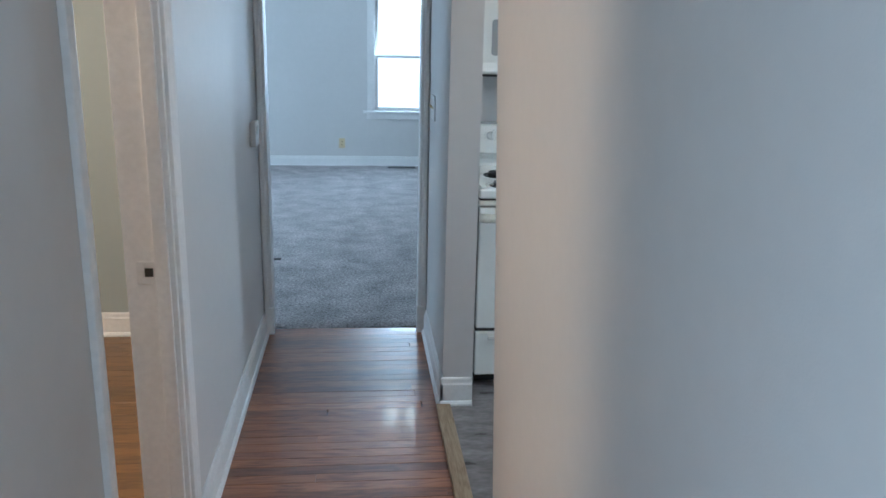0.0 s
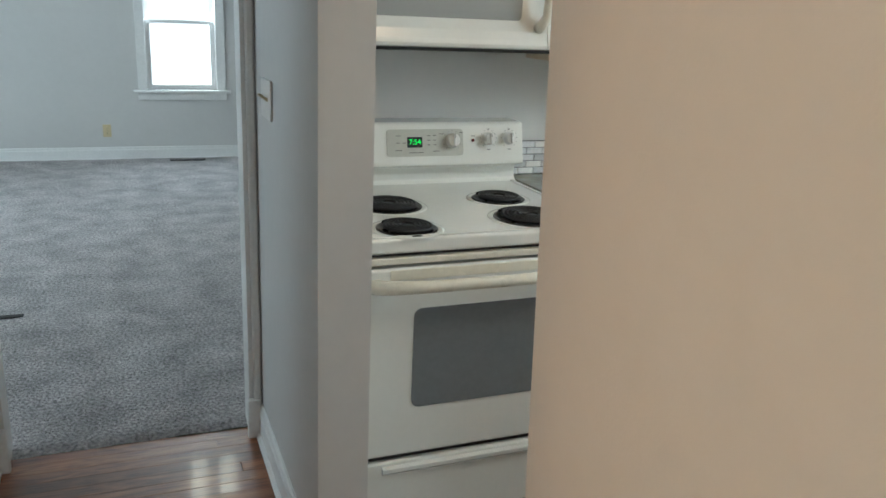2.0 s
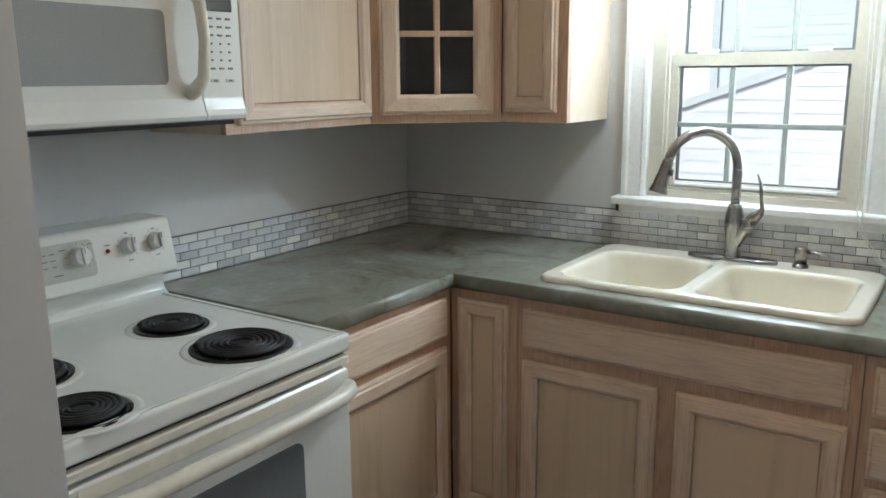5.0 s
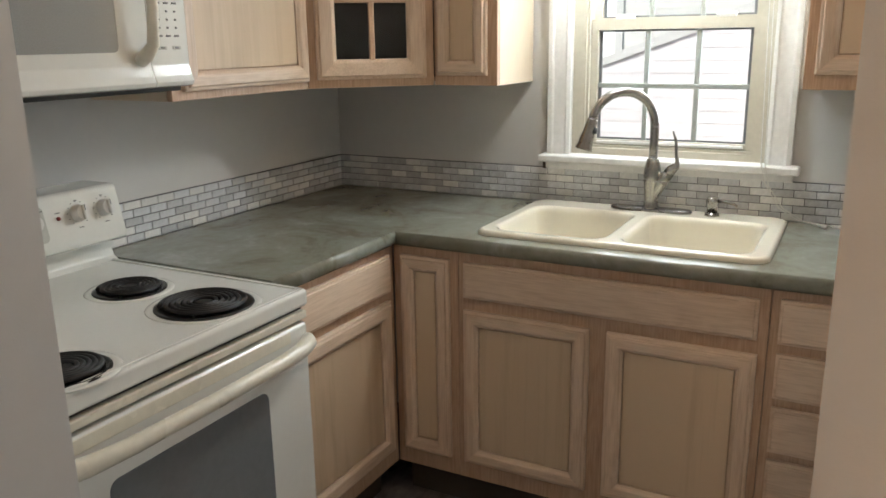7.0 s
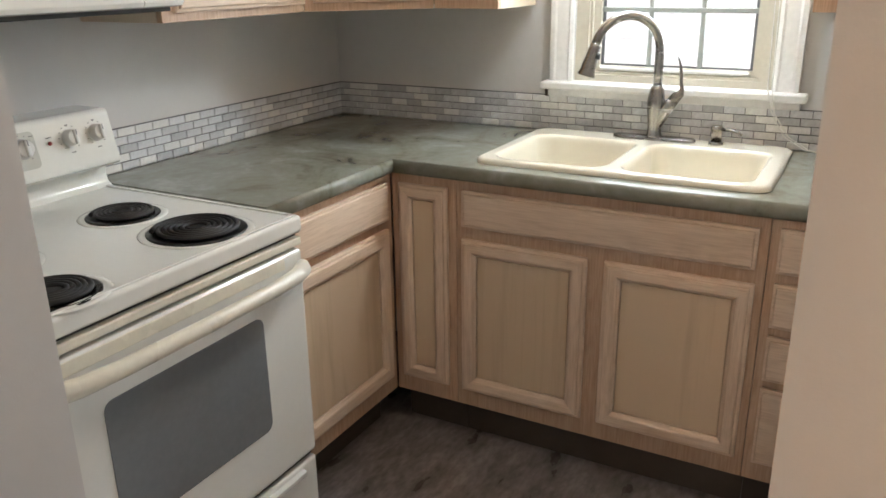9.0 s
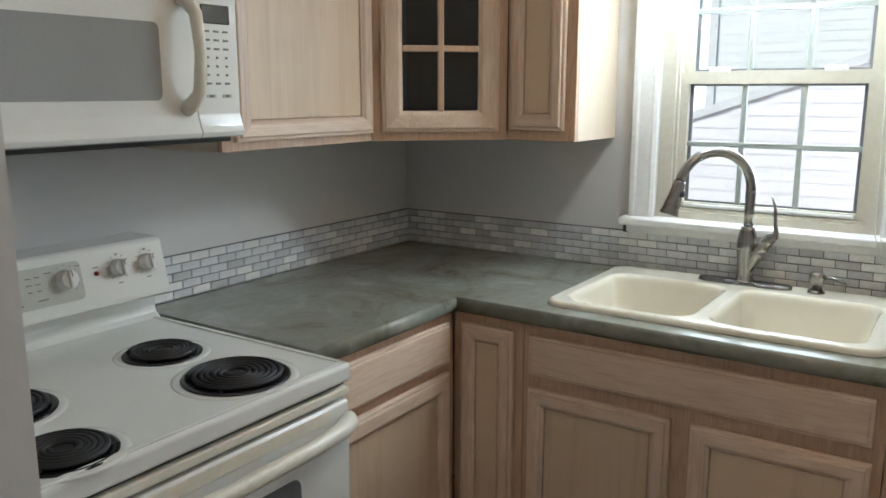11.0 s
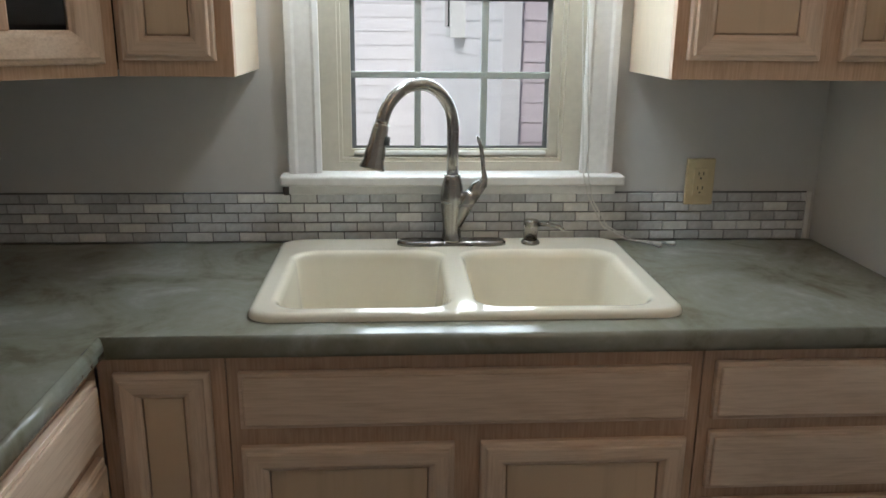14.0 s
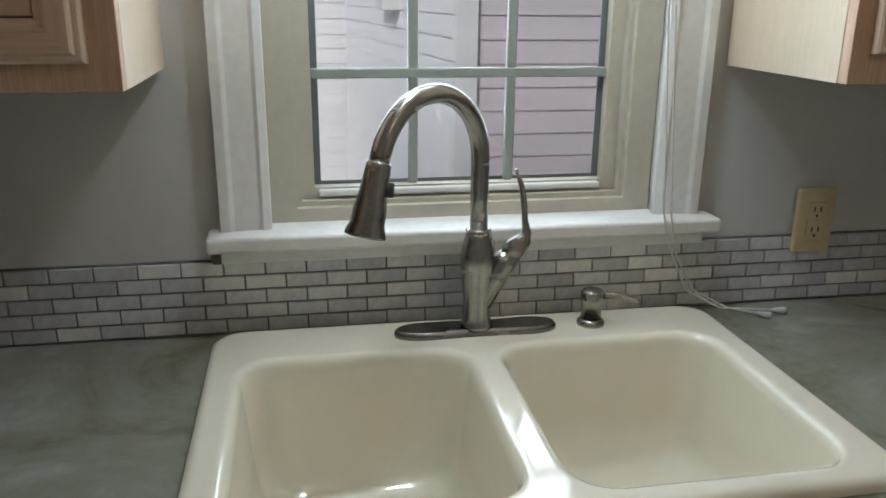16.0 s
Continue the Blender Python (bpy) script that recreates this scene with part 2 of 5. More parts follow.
STEEL = surface("brushed_nickel", (0.33, 0.315, 0.295), 0.25, 1.0, vary=0.06, scale=8, fine=90, fine_vary=0.1, stretch=(1, 1, 6), bump=0.03, bump_scale=300)
STEEL_DARK = surface("brushed_nickel_plate", (0.21, 0.20, 0.195), 0.26, 1.0, vary=0.08, scale=10, bump=0.03)
BLACK = surface("black_rubber", (0.015, 0.015, 0.015), 0.5)
ENAMEL = surface("white_enamel", (0.80, 0.80, 0.755), 0.18, vary=0.015, scale=3, fine_vary=0.01, bump=0.015, bump_scale=30, coat=0.4, rough_vary=0.05)
BISQUE = surface("bisque_enamel", (0.76, 0.72, 0.61), 0.28, vary=0.02, bump=0.02)
OVENGLASS = surface("smoked_oven_glass", (0.19, 0.205, 0.215), 0.09, vary=0.05, scale=2, bump=0.0, coat=0.5)
MWGLASS = surface("grey_screened_glass", (0.32, 0.33, 0.325), 0.10, vary=0.04, scale=2, fine=400, fine_vary=0.08, bump=0.0, coat=0.6)
COIL = surface("burner_coil", (0.022, 0.021, 0.022), 0.5, 0.3, vary=0.25, scale=30, bump=0.1)
DRIP = surface("black_drip_pan", (0.018, 0.018, 0.018), 0.28, 0.2, vary=0.2)
PANELGREY = surface("control_panel_grey", (0.50, 0.50, 0.45), 0.35, vary=0.02)
INK = surface("printed_grey_ink", (0.17, 0.17, 0.16), 0.6)
DISPLAY = surface("display_window", (0.03, 0.035, 0.035), 0.12)
CLOCK = glow("green_digits", (0.04, 0.9, 0.10), 1.0)
LEDRED = surface("red_lamp_lens", (0.18, 0.02, 0.02), 0.3)
TILE = surface("grey_marble_tile", (0.60, 0.607, 0.62), 0.20, vary=0.10, scale=30, fine=90, fine_vary=0.08, bump=0.02, per_object=0.17)
TILE_PALE = surface("pale_marble_tile", (0.80, 0.795, 0.775), 0.20, vary=0.07, scale=30, fine=90, fine_vary=0.06, bump=0.02, per_object=0.1)
GROUT = surface("dark_grey_grout", (0.13, 0.13, 0.135), 0.8, vary=0.1, scale=40, bump=0.2)
IVORY = surface("ivory_plastic", (0.64, 0.53, 0.32), 0.35, vary=0.03)
WHITEPL = surface("white_plastic", (0.74, 0.73, 0.70), 0.4, vary=0.03)
SLOT = surface("dark_slot", (0.02, 0.018, 0.015), 0.6)
CORD = surface("white_cord", (0.72, 0.71, 0.68), 0.7)
CARPET = surface("grey_plush_carpet", (0.43, 0.40, 0.395), 0.95, vary=0.24, scale=5, fine=75, fine_vary=0.5, bump=1.0, bump_scale=90, distance=0.03)
VINYL = surface("slate_vinyl", (0.22, 0.198, 0.193), 0.30, vary=0.42, scale=6, fine=26, fine_vary=0.25, bump=0.1, bump_scale=50, stretch=(1, 2.2, 1))
STRIPWOOD = wood("worn_oak_threshold", (0.40, 0.30, 0.19), (0.24, 0.16, 0.09), 1, 0.5)
BRASS = surface("aged_brass", (0.45, 0.32, 0.14), 0.35, 1.0)
SIDING_CREAM = surface("cream_white_siding", (0.90, 0.89, 0.85), 0.6, vary=0.04, scale=2, bump=0.05, stretch=(1, 0.3, 6))
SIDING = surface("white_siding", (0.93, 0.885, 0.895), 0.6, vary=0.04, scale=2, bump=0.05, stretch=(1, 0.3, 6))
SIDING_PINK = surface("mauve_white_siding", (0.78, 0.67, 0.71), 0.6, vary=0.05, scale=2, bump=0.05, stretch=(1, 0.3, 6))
# garage roof in a pale grey, far lighter than the other roofs
PALE_ROOF = surface("pale_grey_shingles", (0.74, 0.74, 0.76), 0.8, vary=0.10, scale=6, fine=30, fine_vary=0.1, bump=0.3, bump_scale=20)
ROOFING = surface("grey_shingles", (0.16, 0.16, 0.17), 0.9, vary=0.2, scale=6, bump=0.4)
GRASS = surface("winter_grass", (0.14, 0.14, 0.07), 0.95, vary=0.3, scale=1.5, fine=40, fine_vary=0.3, bump=0.8, bump_scale=60)
BARK = surface("grey_bark", (0.26, 0.25, 0.26), 0.9, vary=0.25, scale=8, bump=0.4)
SPACER = surface("grey_edge_seal", (0.13, 0.135, 0.145), 0.5, vary=0.1, scale=20)
PANE = glass("window_glass")
LIT_SHADE = glow("lit_opal_glass", (1.0, 0.93, 0.80), 9.0)
OVERCAST = glow("overcast_sky", (0.93, 0.97, 1.0), OVERCAST_SKY)
DARKGLASS = glass("cabinet_glass", (0.9, 0.9, 0.9))

# ---- mesh helpers ----


def box(bm, a, b, bevel=0.0, segs=2):
    """A block between two corners, with rounded edges where wanted."""
    lo = [min(p, q) for p, q in zip(a, b)]
    hi = [max(p, q) for p, q in zip(a, b)]
    r = bmesh.ops.create_cube(bm, size=1.0)
    for v in r["verts"]:
        v.co = [l + (c + 0.5) * (h - l) for l, h, c in zip(lo, hi, v.co)]
    if bevel:
        es = list({e for v in r["verts"] for e in v.link_edges})
        bmesh.ops.bevel(bm, geom=es, offset=bevel, segments=segs, profile=0.5, affect="EDGES")
    return bm


def block(a, b, bevel=0.0, segs=2):
    return box(bmesh.new(), a, b, bevel, segs)


def tube(bm, points, radii, sides=14, caps=True):
    """A round bar along a row of points."""
    pts = [Vector(p) for p in points]
    if not hasattr(radii, "__len__"):
        radii = [radii] * len(pts)
    rings, side = [], None
    for i, p in enumerate(pts):
        d = (pts[min(i + 1, len(pts) - 1)] - pts[max(i - 1, 0)]).normalized()
        if side is None:
            side = d.orthogonal().normalized()
        side = (side - d * side.dot(d)).normalized()
        up = d.cross(side)
        rings.append([bm.verts.new(p + (side * math.cos(a) + up * math.sin(a)) * radii[i]) for a in (2 * math.pi * k / sides for k in range(sides))])
    for r, s in zip(rings, rings[1:]):
        for k in range(sides):
            f = bm.faces.new((r[k], r[(k + 1) % sides], s[(k + 1) % sides], s[k]))
            f.smooth = True
    if caps:
        bm.faces.new(rings[0][::-1])
        bm.faces.new(rings[-1])
    return bm


def lathe(bm, where, profile, sides=24, axis=(0, 0, 1), ring=False):
    """A turned shape: rows of (radius, height) about an axis."""
    q = Vector((0, 0, 1)).rotation_difference(Vector(axis)).to_matrix()
    rings = []
    for r, h in profile:
        rings.append([bm.verts.new(Vector(where) + q @ Vector((r * math.cos(a), r * math.sin(a), h))) for a in (2 * math.pi * k / sides for k in range(sides))])
    for r, s in zip(rings, rings[1:] + rings[:1] if ring else rings[1:]):
        for k in range(sides):
            f = bm.faces.new((r[k], r[(k + 1) % sides], s[(k + 1) % sides], s[k]))
            f.smooth = True
    if not ring:
        bm.faces.new(rings[0][::-1])
        bm.faces.new(rings[-1])
    return bm


def prism(bm, outline, axis, a, b, bevel=0.0):
    """An outline in the plane across an axis, drawn out from a to b. Outline points are the two other coordinates, in order."""
    def at(p, t):
        return {"x": (t, p[0], p[1]), "y": (p[0], t, p[1]), "z": (p[0], p[1], t)}[axis]
    lo = [bm.verts.new(at(p, a)) for p in outline]
    hi = [bm.verts.new(at(p, b)) for p in outline]
    n = len(outline)
    faces = [bm.faces.new(lo), bm.faces.new(hi)]
    for k in range(n):
        faces.append(bm.faces.new((lo[k], lo[(k + 1) % n], hi[(k + 1) % n], hi[k])))
    bmesh.ops.recalc_face_normals(bm, faces=faces)
    if bevel:
        bmesh.ops.bevel(bm, geom=list({e for f in faces for e in f.edges}), offset=bevel, segments=2, profile=0.5, affect="EDGES")
    return bm


def rounded(x0, x1, y0, y1, r, steps=6):
    """The points of a rectangle with round corners."""
    out = []
    for cx, cy, s in ((x1 - r, y1 - r, 0), (x0 + r, y1 - r, 90), (x0 + r, y0 + r, 180), (x1 - r, y0 + r, 270)):
        for k in range(steps + 1):
            a = radians(s + 90 * k / steps)
            out.append((cx + r * math.cos(a), cy + r * math.sin(a)))
    return out


def thing(name, where, label, category, group="", kind=""):
    ob = new(name)
    ob.location = where
    ob.empty_display_size = 0.05
    return tagged(ob, label, category, group, kind)


def finish(name, bm, material, smooth=False):
    bmesh.ops.recalc_face_normals(bm, faces=bm.faces)
    me = bpy.data.meshes.new(name)
    if smooth:
        for f in bm.faces:
            f.smooth = True
    bm.to_mesh(me)
    bm.free()
    me.materials.append(material)
    return new(name, me)


def part(name, bm, material, parent, label="", smooth=False):
    """One mesh, given in the place's own coordinates, under a thing or under a part."""
    ob = finish(name, bm, material, smooth)
    ob.parent = parent
    if parent.parent is None:
        ob.matrix_parent_inverse = Matrix.Translation(-parent.location)
    return tagged(ob, label)


def solid(name, bm, material, label, category, kind="structure", smooth=False):
    """A thing or a piece of the setting made of one mesh."""
    return tagged(finish(name, bm, material, smooth), label, category, kind=kind)


def joined(*boxes):
    bm = bmesh.new()
    for a, b in boxes:
        box(bm, a, b)
    return bm

# ---- setting: floors, walls, ceilings ----
HALL_L, HALL_R, WALL_K = -2.943, -2.092, -1.965   # hall faces and the kitchen face of the wall between them
STUB_R, STUB_K = -2.063, -1.945                  # the same two faces south of the opening
SOUTH = -2.205                                   # kitchen end wall
H = 2.42
OPEN_A, OPEN_B = -1.858, -0.892                 # opening from hall to kitchen
DOOR_A, DOOR_B = -2.545, -1.875               # bedroom door opening in the hall's west wall

solid("wall_kitchen_north", joined(((WALL_K, 0, -0.1), (0.14, 0.12, H))), PAINT, "pale grey painted wall behind the range", "wall")
solid("wall_kitchen_east", joined(((0, -2.32, -0.1), (0.14, -1.60, H)), ((0, -0.96, -0.1), (0.14, 0, H)),
                                  ((0, -1.60, -0.1), (0.14, -0.96, 1.06)), ((0, -1.60, 1.95), (0.14, -0.96, H))),
      PAINT, "pale grey painted wall with the sink window", "wall")
solid("wall_kitchen_south", joined(((STUB_K, SOUTH - 0.115, -0.1), (0, SOUTH, H))), PAINT, "pale grey painted kitchen end wall", "wall")
solid("wall_hall_east_north", joined(((HALL_R, OPEN_B, -0.1), (WALL_K, 0.12, H))), PAINT, "pale grey wall end between hall and range", "wall")
stub = joined(((STUB_R, -5.2, -0.1), (STUB_K, OPEN_A, H)))
for v in stub.verts:
    v.co.x -= 0.028 * (v.co.z - 1.2)              # the old wall leans into the hall
solid("wall_hall_east_south", stub, PAINT, "pale grey painted hall wall, slightly out of plumb", "wall")
solid("wall_over_kitchen_opening", joined(((HALL_R, OPEN_A, 2.2), (WALL_K, OPEN_B, H))), PAINT, "painted header over the kitchen opening", "wall")
solid("wall_hall_south", joined(((-5.6, -5.32, -0.1), (0, -5.2, H))), PAINT, "pale grey wall closing the hall", "wall")
# the opening near y -4.6 is unseen, cut for the added daylight lamp
solid("wall_hall_west", joined(((HALL_L - 0.12, DOOR_B, -0.1), (HALL_L, 0.0, H)), ((HALL_L - 0.12, -4.25, -0.1), (HALL_L, DOOR_A, H)), ((HALL_L - 0.12, -5.2, -0.1), (HALL_L, -4.98, H)), ((HALL_L - 0.12, -4.98, 2.05), (HALL_L, -4.25, H)),
                               ((HALL_L - 0.12, DOOR_A, 2.05), (HALL_L, DOOR_B, H))), PAINT, "pale grey hall wall with a bedroom door opening", "wall")
LIV_A, LIV_B = -2.913, -2.122                     # doorway from hall to living room
solid("wall_living_south", joined(((-5.6, 0.062, -0.1), (HALL_L - 0.121, 0.12, H)), ((HALL_L - 0.12, 0.0, -0.1), (LIV_A, 0.12, H)), ((LIV_B, 0.0, -0.1), (HALL_R, 0.12, H)),
                                  ((LIV_A, 0.0, 2.06), (LIV_B, 0.12, H)), ((0.14, 0, -0.1), (1.4, 0.12, H))), PAINT, "pale grey wall with the doorway to the living room", "wall")
NORTH = 5.5                                      # far living-room wall
WX0, WX1 = -2.27, -1.645                         # living-room window opening
solid("wall_living_north", joined(((-5.6, NORTH, -0.1), (WX0, NORTH + 0.14, H)), ((WX1, NORTH, -0.1), (1.4, NORTH + 0.14, H)),
                                  ((WX0, NORTH, -0.1), (WX1, NORTH + 0.14, 0.66)), ((WX0, NORTH, 2.045), (WX1, NORTH + 0.14, H))), PAINT, "pale blue-grey living-room wall with a tall window", "wall")
solid("wall_living_west", joined(((-5.72, 0.0, -0.1), (-5.6, NORTH + 0.14, H))), PAINT, "pale grey living-room side wall", "wall")
solid("wall_living_east", joined(((1.4, 0.0, -0.1), (1.52, NORTH + 0.14, H))), PAINT, "pale grey living-room side wall", "wall")
solid("wall_bedroom_north", joined(((-5.6, 0.0, -0.1), (HALL_L - 0.121, 0.06, H))), SAGE, "sage grey-green painted bedroom wall", "wall")
solid("wall_bedroom_west", joined(((-5.72, -5.32, -0.1), (-5.6, 0.0, H))), SAGE, "pale grey-green bedroom wall", "wall")
solid("ceiling", joined(((-5.72, -5.32, H), (0.14, 0.12, H + 0.1)), ((-5.72, 0.12, H), (1.52, NORTH + 0.14, H + 0.1))), CEIL, "flat white painted ceiling", "ceiling")

floor = solid("floor", joined(((-5.6, -5.2, -0.1), (0, 0.06, -0.016))), SLOT, "dark subfloor under the rooms", "floor")
kitchen_floor = solid("kitchen_floor", joined(((HALL_R + 0.01, SOUTH, -0.016), (0, 0, 0.0))), VINYL, "mottled dark slate-look vinyl kitchen floor", "floor")
cm = bmesh.new()
bmesh.ops.create_grid(cm, x_segments=150, y_segments=150, size=0.5)
for v in cm.verts:
    x, y = -2.1 + v.co.x * 7.0, (NORTH + 0.06) / 2 + v.co.y * (NORTH - 0.06)
    z = 0.012 + 0.005 * noise.noise((x * 9, y * 9, 0)) + 0.003 * noise.noise((x * 23, y * 23, 5))
    v.co = (x, y, z - (0.012 if v.co.y < -0.497 else 0))
solid("carpet", cm, CARPET, "grey plush fitted carpet in the living room", "carpet")

# thresholds, baseboards, door trim
solid("threshold", block((HALL_R - 0.03, OPEN_A + 0.004, -0.002), (HALL_R + 0.033, OPEN_B - 0.018, 0.013), 0.005), STRIPWOOD, "worn pale wooden strip between hall and kitchen floor", "threshold")


def baseboard(name, axis, face, out, a, b, h=0.125):
    """A white baseboard with a stepped cap and a quarter-round shoe."""
    s = 1 if out > 0 else -1
    prof = [(face, 0.0), (face + s * 0.026, 0.0), (face + s * 0.026, 0.010), (face + s * 0.020, 0.020), (face + s * 0.015, 0.022), (face + s * 0.015, h - 0.03),
            (face + s * 0.011, h - 0.022), (face + s * 0.010, h - 0.006), (face + s * 0.006, h), (face, h)]
    return solid(name, prism(bmesh.new(), prof, axis, a, b), TRIM, "white painted wooden baseboard with a moulded cap", "baseboard")


baseboard("baseboard", "y", HALL_L, 1, DOOR_B + 0.072, -0.02)
baseboard("baseboard", "y", HALL_L, 1, -4.25, DOOR_A - 0.047)
baseboard("baseboard", "y", HALL_R, -1, OPEN_B - 0.015, -0.02)
baseboard("baseboard", "x", OPEN_B, -1, HALL_R - 0.012, WALL_K)
baseboard("baseboard", "y", STUB_R + 0.034, -1, -5.2, OPEN_A)
baseboard("baseboard", "x", NORTH, -1, -5.6, 1.4)
baseboard("baseboard", "x", 0.0, -1, -5.6, HALL_L - 0.13)


def prism_trim(name, outline, axis, a, b, label):
    return solid(name, prism(bmesh.new(), outline, axis, a, b, 0.0015), TRIM, label, "trim")


# casing of the living-room doorway, with plinth blocks
for x0, x1 in ((HALL_L + 0.002, LIV_A), (LIV_B, HALL_R - 0.002)):
    prism_trim("door_trim", [(x0, 0.0), (x0, -0.014), (x0 + 0.2 * (x1 - x0), -0.019), (x1 - 0.25 * (x1 - x0), -0.017), (x1, -0.010), (x1, 0.0)], "z", 0.14, 2.11, "white painted doorway casing")
for x in (LIV_A, LIV_B):
    s = 1 if x == LIV_A else -1
    prism_trim("door_jamb", [(x, 0.0), (x + s * 0.014, 0.0), (x + s * 0.014, 0.12), (x, 0.12)], "z", 0.0, 2.06, "white painted door jamb lining")
    solid("plinth_block", block((x - s * 0.022, -0.030, 0.0), (x + s * 0.022, -0.001, 0.145), 0.004), TRIM, "white plinth block at the doorway", "trim")
# bedroom door frame in the west hall wall
for y, s, w in ((DOOR_B, 1, 0.07), (DOOR_A, -1, 0.045)):
    prism_trim("door_trim", [(HALL_L, y), (HALL_L + 0.012, y), (HALL_L + 0.016, y + s * 0.016), (HALL_L + 0.013, y + s * 0.022), (HALL_L + 0.018, y + s * (w - 0.012)), (HALL_L + 0.014, y + s * (w - 0.002)), (HALL_L, y + s * w)],
               "z", 0.0, 2.12, "white painted bedroom door casing")
    prism_trim("door_jamb", [(HALL_L - 0.13, y), (HALL_L + 0.002, y), (HALL_L + 0.002, y - s * 0.018), (HALL_L - 0.13, y - s * 0.018)], "z", 0.0, 2.05, "white painted bedroom door jamb")
    prism_trim("door_stop", [(HALL_L - 0.050, y - s * 0.018), (HALL_L - 0.012, y - s * 0.018), (HALL_L - 0.012, y - s * 0.029), (HALL_L - 0.050, y - s * 0.029)], "z", 0.0, 2.05, "white painted door stop strip")
strike = thing("strike_plate", (HALL_L - 0.02, DOOR_B - 0.019, 0.90), "small metal strike plate with a dark latch hole in the jamb", "strike plate")
part("plate", block((HALL_L - 0.100, DOOR_B - 0.0205, 0.868), (HALL_L - 0.052, DOOR_B - 0.018, 0.932), 0.0008), WHITEPL, strike)
part("latch_hole", block((HALL_L - 0.078, DOOR_B - 0.0225, 0.890), (HALL_L - 0.056, DOOR_B - 0.020, 0.914)), SLOT, strike, "dark latch hole")

# ---- kitchen window ----
KW = thing("window_1", (0.05, -1.278, 1.09), "white-cased double-hung window with almond sashes above the sink", "window", kind="structure")
for a, b in ((-0.963, -0.886), (-1.670, -1.593)):
    cb = bmesh.new()
    s = 1 if a == -0.963 else -1
    inner, outer = (a, b) if s == 1 else (b, a)
    prism(cb, [(0.0, inner), (-0.012, inner), (-0.017, inner + s * 0.012), (-0.014, inner + s * 0.018), (-0.018, inner + s * 0.055), (-0.022, inner + s * 0.062), (-0.022, outer), (0.0, outer)], "z", 1.085, 2.03, 0.001)
    part("casing", cb, TRIM, KW, "white painted window casing")
part("casing", block((-0.022, -1.673, 1.955), (0.0, -0.883, 2.035), 0.003), TRIM, KW, "white painted head casing")
part("stool", block((-0.058, -1.696, 1.061), (0.075, -0.866, 1.086), 0.006, 3), TRIM, KW, "white painted window stool")
part("apron", block((-0.030, -1.680, 1.036), (0.0, -0.884, 1.061), 0.004), TRIM, KW, "white painted apron")
for y0, y1 in ((-1.003, -0.958), (-1.598, -1.553)):
    part("jamb_liner", joined(((0.022, y0, 1.086), (0.135, y1, 1.95)), ((0.034, y0 - 0.008, 1.086), (0.046, y1 + 0.008, 1.95))), ALMOND, KW, "almond vinyl jamb liner")
part("sill_frame", joined(((0.022, -1.553, 1.086), (0.135, -1.003, 1.108)), ((0.036, -1.553, 1.108), (0.05, -1.003, 1.116))), ALMOND, KW, "almond vinyl sill")
part("head_frame", block((0.03, -1.553, 1.915), (0.135, -1.003, 1.95)), ALMOND, KW)


def sash(name, x, z0, z1, bottom, top, label):
    y0, y1, w = -1.548, -1.008, 0.024
    sb = joined(((x, y0, z0), (x + 0.03, y0 + w, z1)), ((x, y1 - w, z0), (x + 0.03, y1, z1)), ((x, y0 + w, z0), (x + 0.03, y1 - w, z0 + bottom)), ((x, y0 + w, z1 - top), (x + 0.03, y1 - w, z1)))
    s = part(name, sb, ALMOND, KW, label)
    g0, g1 = z0 + bottom, z1 - top
    ya, yb = y0 + w, y1 - w
    grid = bmesh.new()
    for k in (1, 2):
        y = ya + (yb - ya) * k / 3
        box(grid, (x + 0.010, y - 0.008, g0), (x + 0.020, y + 0.008, g1), 0.002, 1)
    zm = (g0 + g1) / 2
    box(grid, (x + 0.009, ya, zm - 0.008), (x + 0.019, yb, zm + 0.008), 0.002, 1)
    part("grille", grid, GRILLE, s, "grey-green dividing bars")
    p = part("pane", block((x + 0.0225, ya, g0), (x + 0.0255, yb, g1)), PANE, s, "clear glass")
    p.visible_shadow = False
    edge = joined(((x + 0.0205, ya, g0), (x + 0.0220, ya + 0.011, g1)), ((x + 0.0205, yb - 0.011, g0), (x + 0.0220, yb, g1)), ((x + 0.0205, ya + 0.011, g1 - 0.006), (x + 0.0220, yb - 0.011, g1)), ((x + 0.0205, ya + 0.011, g0), (x + 0.0220, yb - 0.011, g0 + 0.006)))
    part("spacer", edge, SPACER, s, "dark metal spacer round the glass")
    return s


low = sash("lower_sash", 0.058, 1.108, 1.530, 0.026, 0.034, "almond lower sash")
part("lift_rail", block((0.046, -1.518, 1.120), (0.060, -1.038, 1.131), 0.003), WHITEPL, low, "white lift rail")
up = sash("upper_sash", 0.094, 1.505, 1.915, 0.030, 0.026, "almond upper sash")
for y in (-1.118, -1.438):
    part("sash_lock", block((0.060, y - 0.03, 1.530), (0.085, y + 0.03, 1.545), 0.004), WHITEPL, low, "white sash lock")

part("caulk_gap", block((-0.016, -0.885, 1.032), (-0.001, -0.868, 1.060), 0.003, 1), TOEKICK, KW, "dark open gap beside the apron")

